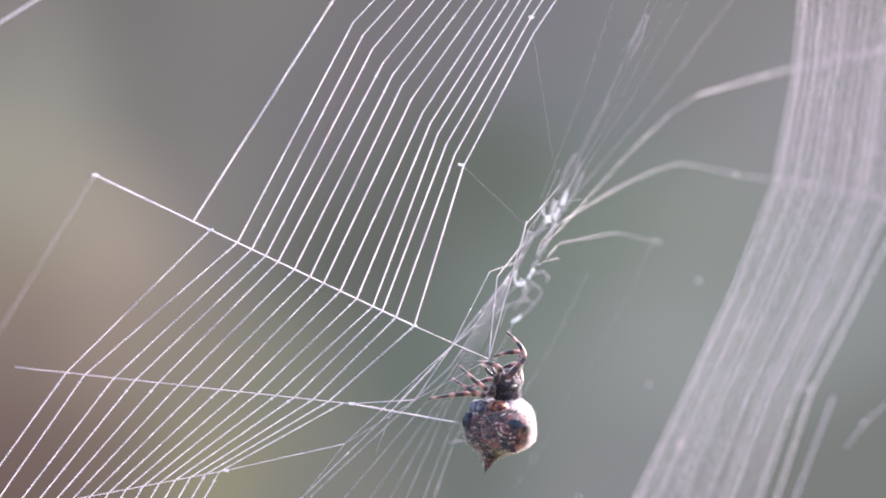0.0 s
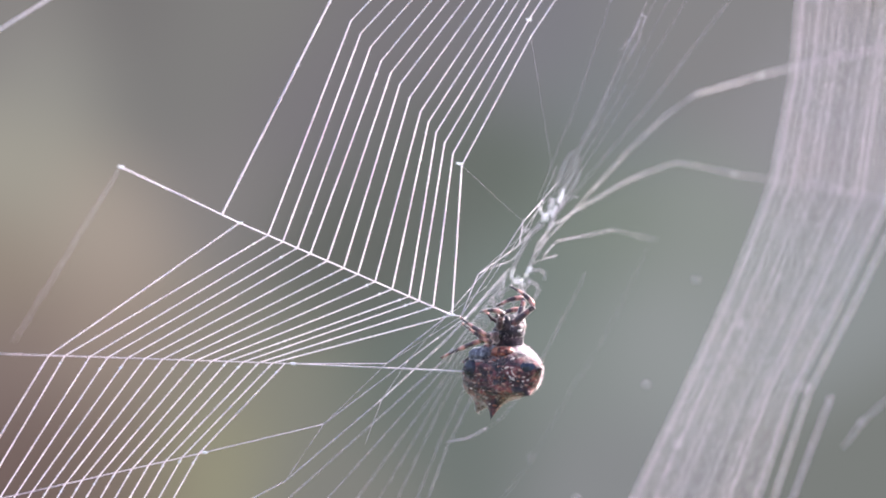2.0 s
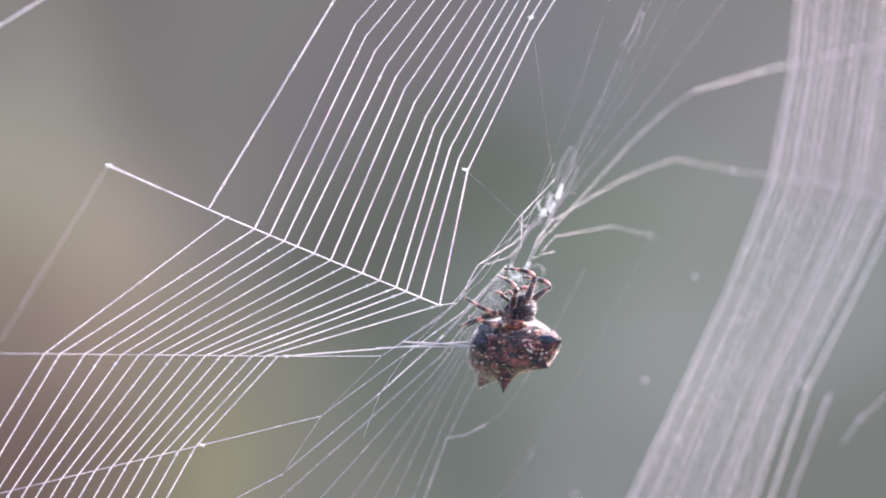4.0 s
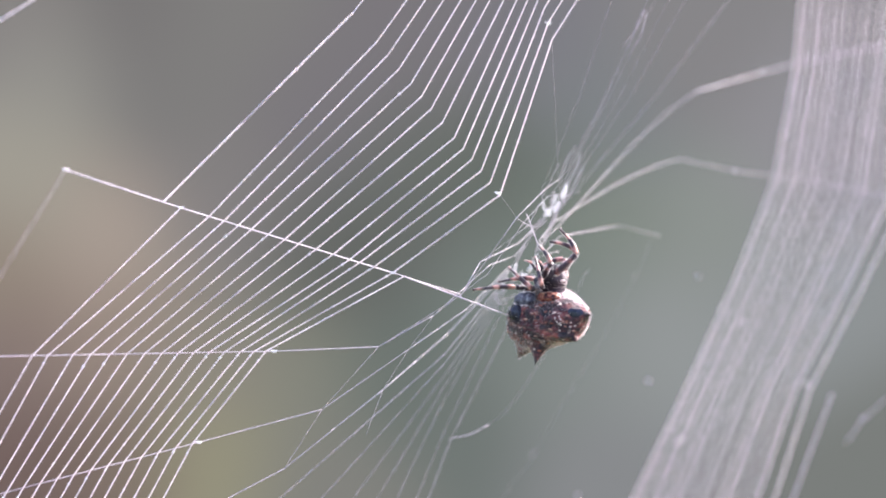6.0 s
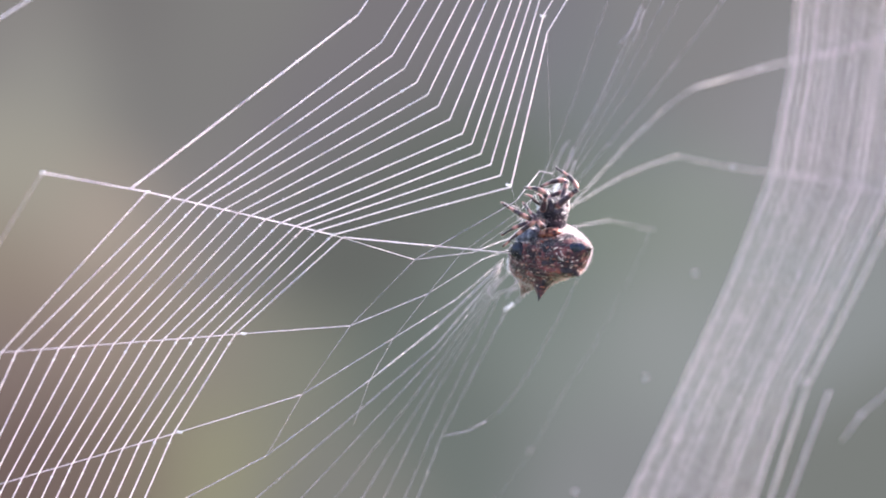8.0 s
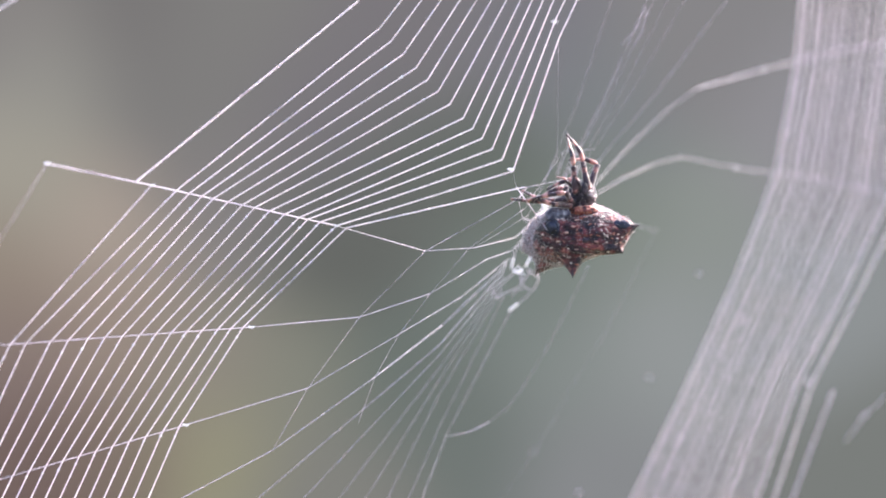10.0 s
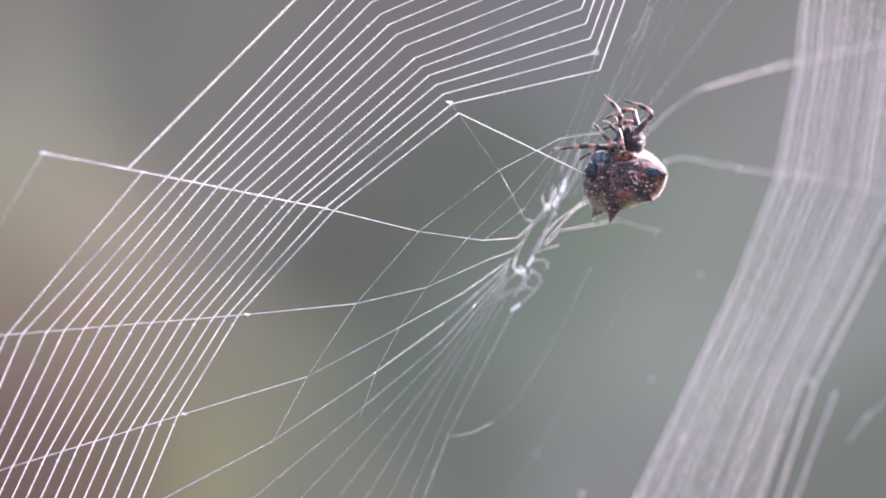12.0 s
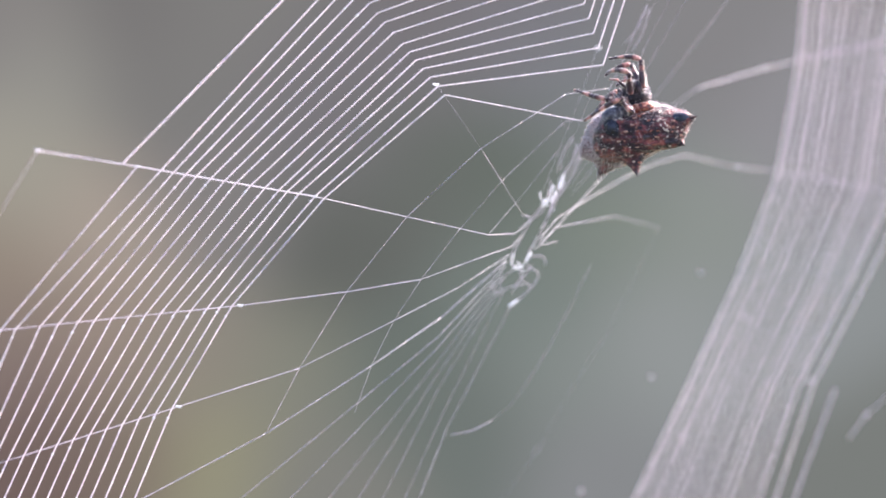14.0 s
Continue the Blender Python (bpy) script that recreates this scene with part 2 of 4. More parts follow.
def backdrop():
    """A flat self-lit sheet far behind the web, painted as out-of-focus undergrowth."""
    far = 9.0
    m = bpy.data.materials.new("glowing_backdrop")
    m.use_nodes = True
    n, l = m.node_tree.nodes, m.node_tree.links
    for x in list(n):
        n.remove(x)
    out, glow = n.new("ShaderNodeOutputMaterial"), n.new("ShaderNodeEmission")
    l.new(glow.outputs[0], out.inputs[0])
    unit = U * (DIST + far) / DIST
    c = n.new("ShaderNodeTexCoord").outputs["Object"]
    wob = n.new("ShaderNodeTexNoise")
    wob.inputs["Scale"].default_value, wob.inputs["Detail"].default_value = 1.6, 1.0
    l.new(c, wob.inputs["Vector"])
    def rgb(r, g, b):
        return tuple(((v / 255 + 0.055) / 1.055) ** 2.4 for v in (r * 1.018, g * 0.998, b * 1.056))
    # soft masses of colour, their light and blur painted in: middle x, y in plan units and tone
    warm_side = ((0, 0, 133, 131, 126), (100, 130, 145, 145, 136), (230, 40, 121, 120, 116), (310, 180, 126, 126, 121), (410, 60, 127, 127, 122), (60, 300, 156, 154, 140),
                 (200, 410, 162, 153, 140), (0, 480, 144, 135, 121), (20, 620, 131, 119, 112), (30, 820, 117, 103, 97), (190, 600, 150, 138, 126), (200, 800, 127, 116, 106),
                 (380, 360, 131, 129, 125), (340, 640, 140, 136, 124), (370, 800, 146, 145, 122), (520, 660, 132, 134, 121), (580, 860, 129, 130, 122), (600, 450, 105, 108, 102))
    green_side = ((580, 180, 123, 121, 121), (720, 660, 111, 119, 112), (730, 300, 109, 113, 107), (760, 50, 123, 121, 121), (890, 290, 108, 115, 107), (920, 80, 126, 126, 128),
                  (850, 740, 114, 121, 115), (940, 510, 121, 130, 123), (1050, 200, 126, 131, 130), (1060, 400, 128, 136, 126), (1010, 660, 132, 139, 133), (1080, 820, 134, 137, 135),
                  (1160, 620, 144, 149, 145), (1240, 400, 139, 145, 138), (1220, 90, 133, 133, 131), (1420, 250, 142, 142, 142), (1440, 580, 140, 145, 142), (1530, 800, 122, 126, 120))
    soft = n.new("ShaderNodeVectorMath")
    soft.operation = "MULTIPLY_ADD"
    soft.inputs[1].default_value = (0.1, 0.1, 0)
    l.new(wob.outputs["Color"], soft.inputs[0])
    l.new(c, soft.inputs[2])
    total = weight = None
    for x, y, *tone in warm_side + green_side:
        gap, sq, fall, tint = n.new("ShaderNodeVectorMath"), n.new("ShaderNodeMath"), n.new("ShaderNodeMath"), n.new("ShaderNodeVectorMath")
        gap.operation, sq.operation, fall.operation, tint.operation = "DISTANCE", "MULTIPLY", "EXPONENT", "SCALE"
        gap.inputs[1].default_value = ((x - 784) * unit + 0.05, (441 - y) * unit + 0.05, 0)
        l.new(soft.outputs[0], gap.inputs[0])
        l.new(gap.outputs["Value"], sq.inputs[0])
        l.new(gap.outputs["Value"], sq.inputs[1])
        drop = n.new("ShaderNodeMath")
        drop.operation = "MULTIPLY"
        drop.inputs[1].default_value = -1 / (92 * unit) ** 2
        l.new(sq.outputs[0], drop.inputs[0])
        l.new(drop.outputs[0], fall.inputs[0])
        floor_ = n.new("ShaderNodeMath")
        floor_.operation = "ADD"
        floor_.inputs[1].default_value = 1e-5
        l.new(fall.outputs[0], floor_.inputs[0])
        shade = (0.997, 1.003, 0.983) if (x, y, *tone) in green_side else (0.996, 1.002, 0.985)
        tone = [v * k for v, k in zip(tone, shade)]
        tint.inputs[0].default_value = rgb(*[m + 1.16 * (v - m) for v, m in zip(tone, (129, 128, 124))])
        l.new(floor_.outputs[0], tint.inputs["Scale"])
        if total is None:
            total, weight = tint.outputs[0], floor_.outputs[0]
        else:
            a, w_ = n.new("ShaderNodeVectorMath"), n.new("ShaderNodeMath")
            l.new(total, a.inputs[0])
            l.new(tint.outputs[0], a.inputs[1])
            l.new(weight, w_.inputs[0])
            l.new(floor_.outputs[0], w_.inputs[1])
            total, weight = a.outputs[0], w_.outputs[0]
    share = n.new("ShaderNodeMath")
    share.operation = "DIVIDE"
    share.inputs[0].default_value = 1.0
    l.new(weight, share.inputs[1])
    mean = n.new("ShaderNodeVectorMath")
    mean.operation = "SCALE"
    l.new(total, mean.inputs[0])
    l.new(share.outputs[0], mean.inputs["Scale"])
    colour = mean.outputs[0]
    # the sheet glows with its painted tones, set to cancel the exposure; no lamp lights it
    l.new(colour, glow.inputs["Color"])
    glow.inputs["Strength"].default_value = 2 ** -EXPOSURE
    w, lo, hi = 7.0, -HIGH, 4.0
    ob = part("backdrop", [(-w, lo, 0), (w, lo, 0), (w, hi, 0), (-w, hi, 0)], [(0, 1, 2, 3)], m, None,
              "glowing backdrop far behind, painted with the tones of blurred grey-green undergrowth", False)
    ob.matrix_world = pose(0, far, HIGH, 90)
    tagged(ob, category="backdrop", kind="structure")


def ground():
    m, n, l, b = material("ground_earth", 0.95)
    v = coords(n, l, 1.0)
    l.new(ramp(n, l, noise_tex(n, l, v, 3.0, 6), [(0.35, (0.05, 0.06, 0.03)), (0.6, (0.09, 0.1, 0.045)), (0.75, (0.13, 0.1, 0.07))]), b.inputs["Base Color"])
    bump(n, l, b, noise_tex(n, l, v, 25.0, 6), 0.6, 0.03)
    k = 26
    vs = [((i / k - .5) * 80, (j / k - .5) * 80, 0.04 * noise.noise((i * .9, j * .9, 0))) for j in range(k + 1) for i in range(k + 1)]
    fs = [(j * (k + 1) + i, j * (k + 1) + i + 1, (j + 1) * (k + 1) + i + 1, (j + 1) * (k + 1) + i) for j in range(k) for i in range(k)]
    tagged(part("ground", vs, fs, m, None, "dim grassy earth below the web"), category="ground", kind="structure")


# ---- threads ----
web = tagged(new("spider_web"), "fine pale orb web with sticky spiral, slung in the air", "spider web")
web_count = [0]


def tube(path, radii, sides=6):
    """Rings round a path of points; radii one a point. Verts and faces."""
    verts, faces = [], []
    pts = [Vector(p) for p in path]
    for i, p in enumerate(pts):
        d = (pts[min(i + 1, len(pts) - 1)] - pts[max(i - 1, 0)]).normalized()
        a = d.cross((0, 1, 0) if abs(d.y) < 0.9 else (1, 0, 0)).normalized()
        b = d.cross(a)
        for k in range(sides):
            w = 2 * math.pi * k / sides
            verts.append(p + (a * math.cos(w) + b * math.sin(w)) * radii[i])
    for i in range(len(pts) - 1):
        for k in range(sides):
            q = (k + 1) % sides
            faces.append((i * sides + k, i * sides + q, (i + 1) * sides + q, (i + 1) * sides + k))
    faces.append(tuple(range(sides))[::-1])
    faces.append(tuple((len(pts) - 1) * sides + k for k in range(sides)))
    return verts, faces


def thread_mesh(length, r, sticky):
    """A straight strand from the origin along z; a sticky one is beaded with glue."""
    rng = random.Random(web_count[0])
    n = max(2, int(length / U / (3.2 if sticky else 12)))
    path = [(0, 0, length * i / n) for i in range(n + 1)]
    if sticky:
        radii = [r * ((0.78, 1.1)[i % 2] + 0.2 * rng.random() + (0.55 if rng.random() < 0.012 else 0)) for i in range(n + 1)]
    else:
        radii = [r * (0.93 + 0.14 * rng.random()) for _ in path]
    return tube(path, radii, 5)


def along(a, b):
    """The pose at a whose z points to b."""
    z = (b - a).normalized()
    y = Vector((0, 1, 0))
    x = y.cross(z).normalized()
    m = Matrix((x, z.cross(x), z)).transposed().to_4x4()
    m.translation = a
    return m


def facing(a, b, side):
    """The pose at a whose z points to b and whose x leans to the given side."""
    z = (b - a).normalized()
    x = (side - z * side.dot(z)).normalized()
    m = Matrix((x, z.cross(x), z)).transposed().to_4x4()
    m.translation = a
    return m


def strand(name, ends, r, mat, sticky=False, label=""):
    """A taut thread between two moving places (functions of time that give world places).
    It is laid in stiff lengths that slide over one another as the thread stretches."""
    pairs = [(t, Vector(ends[0](t)), Vector(ends[1](t))) for t in STEPS]
    spans = [(b - a).length for _, a, b in pairs]
    n = max(1, math.ceil(max(spans) / min(spans) * 1.02)) if max(spans) / min(spans) > 1.004 else 1
    size = max(spans) / n * 1.01 if n > 1 else max(spans)
    for i in range(n):
        web_count[0] += 1
        ob = part(name, *thread_mesh(size, r, sticky), mat, web, label)
        rows = []
        for t, a, b in pairs:
            f = i / (n - 1) if n > 1 else 0
            d = (b - a).normalized()
            start = a + d * ((b - a).length - size) * f
            rows.append((t, along(start + Vector((0, 0.5 * r * i, 0)), start + Vector((0, 0.5 * r * i, 0)) + d)))
        MOVES.append((ob, rows))


def held(fn, d=None):
    """A moving place in the world from a track in plan units."""
    return lambda t: spot(*fn(t), d)


def between(a, b, f):
    return lambda t: np.array(a(t)) + (np.array(b(t)) - np.array(a(t))) * f


# How the spiral's joints are spaced along the spokes, from the rim to the newest turn.
GAPS_0 = (0, .088, .179, .275, .36, .44, .53, .628, .70, .77, .845, .92, 1, 1.075)
GAPS_1 = (0, .081, .16, .23, .322, .411, .488, .582, .675, .766, .82, .897, 1)
GAPS_2 = (0, .067, .173, .249, .333, .406, .481, .555, .625, .691, .757, .823, .891, .948, 1)


def r1(i):
    """Place i of thirteen spiral joints on the first spoke; -1 is the lone outer one, 13 the newest."""
    f = {-1: -0.085, -2: 0.0, 13: 1.055}[i] if i < 0 or i > 12 else 0.133 + 0.867 * GAPS_1[i]
    return between(R1_BEAD, R1_IN, f)


def r0(i):
    f = GAPS_0[i] if i >= 0 else i / 12
    return lambda t: R0_TOP(t) + (R0_IN(t) + np.array((4, 3)) - R0_TOP(t)) * f + np.array((LONE_OUT(t)[0] if i < 0 else 0, 0))


def rm(i):
    return lambda t: RM_IN(t) + np.array((-RM_LEAN(t)[0], -26.0)) * (12 - i) + np.array((0, 4 if i > 12 else 0))


def rn(i):
    """Joints on a spoke above the view."""
    return lambda t: rm(i)(t) + np.array((220 * RN_LEAN(t)[0], -220))


def r2(i):
    """Joints 0 to 14 on the second spoke."""
    def at(t):
        q = R2_IN(t)
        x0 = q[0] - 15 - 14 * R2_STEP(t)[0]
        f = GAPS_2[i] if i >= 0 else i / 14
        x = x0 + (q[0] - 15 - x0) * f
        return np.array((x, R2_OUT_Y(t)[0] + (q[1] - R2_OUT_Y(t)[0]) * (x - x0) / (q[0] - x0)))
    return at


def r3(i):
    def at(t):
        q = R3_IN(t)
        dx = 12 + R3_STEP(t)[0] * (14 - i) + R3_BEND(t)[0] * (14 - i) ** 2 + 9 * max(0, 2 - i)
        return np.array((q[0] - dx, q[1] + R3_SLOPE(t)[0] * dx))
    return at


def r4(i):
    """Joints on a spoke below the view."""
    return lambda t: r3(i)(t) + np.array((-302 * R4_LEAN(t)[0] - 1.5 * (14 - i), 302))


def hub(x, y, k=1.0):
    """A place near the hub that drifts with it (k: how much of the drift)."""
    return lambda t: np.array((x, y)) + k * HUB(t) + (1 - k) * SWAY(t)


def swung(x, y, f):
    """A place on the lower spokes that follows the third spoke's knee by the share f."""
    end = R3_KINK(14.0)
    return lambda t: np.array((x, y)) + f * (R3_KINK(t) - end) + (1 - f) * HUB(t)


def spinneret(t):
    """Where silk leaves the spider."""
    c = BODY(t)
    return spot(c[0], c[1], 0.0) + (spin(t) @ Vector((-50, -46, 33))) * U


def foot_place(key):
    def at(t):
        f, c = FEET[key](t), BODY(t)
        return spot(c[0] + f[0], c[1] - f[1], -0.0003)
    return at


def blend(a, b, t0, t1):
    """A place that goes over from a to b between two times."""
    def at(t):
        f = min(max((t - t0) / (t1 - t0), 0), 1)
        f = f * f * (3 - 2 * f)
        return Vector(a(t)) * (1 - f) + Vector(b(t)) * f
    return at


def late(a, b):
    """A plan place that goes over from a to b as the spider climbs."""
    def at(t):
        f = min(max((t - 8.4) / 2.4, 0), 1)
        return a(t) + (b(t) - a(t)) * f * f * (3 - 2 * f)
    return at


def drawn_out(fn, f=0.55):
    """A place on the silk that runs from a joint to the spinnerets."""
    return lambda t: held(fn)(t) * (1 - f) + spinneret(t) * f + Vector((0, 0.8 * U, 0))


def chain(name, places, r, mat, depths=None):
    for i in range(len(places) - 1):
        strand(name, (held(places[i], depths[i] if depths else None), held(places[i + 1], depths[i + 1] if depths else None)), r, mat)


def spiral():
    """The sticky spiral between the spokes, from the rim inwards."""
    for i in range(-1, 13):
        j = i if i >= 0 else -2.3
        strand("spiral_thread", (held(r0(j)), held(r1(i))), (1.5 if i >= 0 else 2.0) * U, SILK, True)
    for i in range(-1, 13):
        j = i if i >= 0 else -2.3
        strand("spiral_thread", (held(rm(j + 1), 0.0012), held(r0(j))), 1.3 * U, SILK, True)
    for i in range(14):
        strand("spiral_thread", (held(r1(i - 1 if i else -2)), held(r2(i))), 1.3 * U, SILK, True)
    for i in range(15):
        strand("spiral_thread", (held(r2(i)), held(r3(i))), 1.3 * U, SILK, True)
    for i in range(15):
        strand("spiral_thread", (held(r3(i)), held(r4(i))), 1.3 * U, SILK, True)
    for i in range(5, 14):
        strand("spiral_thread", (held(rm(i), 0.0012), held(rn(i), 0.004)), 1.25 * U, SILK, True)
    # the newest turn, drawn out of the spinnerets and fixed spoke by spoke
    strand("spiral_thread", (blend(held(R2_IN), held(r2(14)), 3.6, 5.4), blend(spinneret, held(r1(13)), 3.6, 5.4)), 1.3 * U, SILK, True)
    strand("spiral_thread", (blend(drawn_out(R2_IN), held(r1(13)), 3.4, 5.4), blend(spinneret, held(r0(13), 0.0), 8.4, 10.4)), 1.3 * U, SILK, True)
    strand("spiral_thread", (blend(blend(drawn_out(R2_IN, 0.35), drawn_out(r1(13)), 3.4, 5.4), held(r0(13), 0.0), 8.4, 10.4), blend(spinneret, foot_place("e"), 12.2, 13.6)), 0.9 * U, SILK, True)


def joints():
    """Beads of glue just inside the joints of the spiral."""
    rng = random.Random(14)
    rows = [(r1(i - 1 if i else -2), r2(i), rng.uniform(0.03, 0.09)) for i in range(14)]
    rows += [(r2(i), r3(i), rng.uniform(0.03, 0.1)) for i in range(15)]
    rows += [(r3(i), r4(i), rng.uniform(0.02, 0.06)) for i in range(3, 15)]
    rows += [(r0(i), r1(i), rng.uniform(0.06, 0.12)) for i in range(2, 10)]
    for a, b, f in rows:
        r = rng.uniform(1.7, 2.6) * U
        ob = part("glue_bead", *tube([(0, 0, -1.6 * r), (0, 0, -0.7 * r), (0, 0, 0.5 * r), (0, 0, 1.5 * r)], [0.4 * r, r, 0.9 * r, 0.4 * r], 6), WHITE, web)
        at = between(a, b, f)
        MOVES.append((ob, [(t, along(spot(*at(t)), spot(*b(t)))) for t in STEPS]))


def spokes():
    chain("spoke_thread", [R1_OUT, R1_BEAD, R1_IN], 1.35 * U, SILK)
    chain("spoke_thread", [R1_IN, R1_KINK], 0.72 * U, SILK)
    chain("spoke_thread", [R1_KINK, R1_NEAR, hub(912, 414), hub(938, 390)], 0.78 * U, DRY, (0, 0.0005, 0.004, 0.007))
    chain("spoke_thread", [lambda t: r2(0)(t) + np.array((-90, (R2_OUT_Y(t)[0] - R2_IN(t)[1]) * .18)), R2_IN, R2_KINK, R2_NEAR], 0.95 * U, DRY)
    chain("spoke_thread", [R2_NEAR, hub(862, 452), hub(905, 437), hub(924, 418)], 0.6 * U, DRY, (0, 0.002, 0.005, 0.007))
    chain("spoke_thread", [r3(-4), R3_IN, R3_KINK], 0.95 * U, DRY)
    chain("spoke_thread", [R3_KINK, swung(697, 568, .6), swung(810, 510, .35)], 0.85 * U, DRY, (0, .001, .003))
    chain("spoke_thread", [swung(810, 510, .35), hub(900, 452)], 0.62 * U, DRY, (.003, .006))
    chain("spoke_thread", [r0(12), R0_KINK], 0.12 * U, DRY, (0, 0))
    chain("spoke_thread", [R0_KINK, hub(925, 380), hub(940, 384)], 0.34 * U, DRY, (0, 0.003, 0.004))
    chain("spoke_thread", [rm(13), hub(985, 320)], 0.12 * U, DRY, (0.0012, 0.006))
    # the fan of spokes below the hub
    chain("spoke_thread", [swung(235, 892, .8), swung(470, 768, .8), swung(657, 648, .45), swung(780, 563, .2), hub(896, 462)], 1.05 * U, DRY, (0, 0, .002, .005, .007))
    for hx, hy, mx, my, ex, f, w in ((893, 472, 775, 597, 415, .45, 1.0), (891, 482, 775, 615, 505, .4, .72), (889, 490, 775, 640, 575, .33, .6), (888, 498, 775, 662, 628, .27, .52),
                                     (888, 506, 775, 690, 672, .2, .5), (892, 516, 780, 740, 712, .15, .45), (905, 540, 790, 760, 738, .1, .6)):
        chain("spoke_thread", [swung(ex, 892, f), swung(mx, my, f * .5), hub(hx, hy)], 0.78 * w * U, DRY, (0.003, 0.0045, 0.007) if w >= 0.7 else (0.006, 0.007, 0.0075))
    # a line that a front foot holds while the spider works low
    strand("spoke_thread", (blend(held(hub(927, 362), 0.003), held(hub(960, 366), 0.007), 8.4, 10.4), blend(held(HOLD, 0.001), held(hub(940, 388), 0.007), 8.4, 10.4)), 0.7 * U, DRY)
    # guy line in the upper corner, and the dim line from the first spoke's end
    chain("guy_thread", [lambda t: FAR_LINE(t) + np.array((-60, 38)), lambda t: FAR_LINE(t) + np.array((190, -118))], 2.2 * U, SILK, (0.009, 0.009))
    chain("guy_thread", [R1_OUT, lambda t: R1_OUT(t) + np.array((-190, 310))], 0.6 * U, DRY, (0.009, 0.016))


def scaffold():
    """Thin turns of the temporary spiral that tie the spokes together near the hub."""
    chain("scaffold_thread", [late(hub(985, 300), lambda t: SCAFFOLD_TOP(t) + np.array((75, -10))), SCAFFOLD_TOP, R0_KINK, R1_KINK], 0.72 * U, DRY, (.003, .002, 0, 0))
    chain("scaffold_thread", [R1_KINK, R2_KINK, R3_KINK, swung(470, 768, .8)], 0.44 * U, DRY, (0, 0, 0, 0))
    chain("scaffold_thread", [lambda t: SCAFFOLD_IN(t) + np.array((58, -6)), SCAFFOLD_IN, between(R0_KINK, hub(940, 384), .45), between(R1_KINK, hub(905, 430), .5), R2_NEAR, swung(697, 568, .6), swung(657, 648, .45), swung(628, 730, .42)], 0.36 * U, DRY, (.004, .004, .002, .001, 0, 0, 0, 0))
    chain("scaffold_thread", [hub(985, 270), between(R0_KINK, hub(940, 384), .75), R1_NEAR], 0.28 * U, DRY, (.004, .003, .001))


def swaying(name, path, r, mat, base=SWAY, label="", sides=6, d=None, over=False):
    """A bent length of silk that sways as one with the far side of the web."""
    pts = [spot(*p, depth(max(p[0], 1430), p[1]) if over else d) for p in path]
    at0 = pts[0].copy()
    fine, rad = [], []
    for a, b in zip(pts, pts[1:]):
        n = max(2, int((b - a).length / (14 * U)))
        fine += [a + (b - a) * (i / n) - at0 for i in range(n)]
    fine.append(pts[-1] - at0)
    rng = random.Random(len(bpy.data.objects))
    rad = [r * (0.97 + 0.06 * rng.random()) for _ in fine]
    ob = part(name, *tube(fine, rad, sides), mat, web, label)
    k = (DIST + at0.y) / DIST * U
    MOVES.append((ob, [(t, pose(at0.x + base(t)[0] * k, at0.y, at0.z - base(t)[1] * k)) for t in STEPS]))


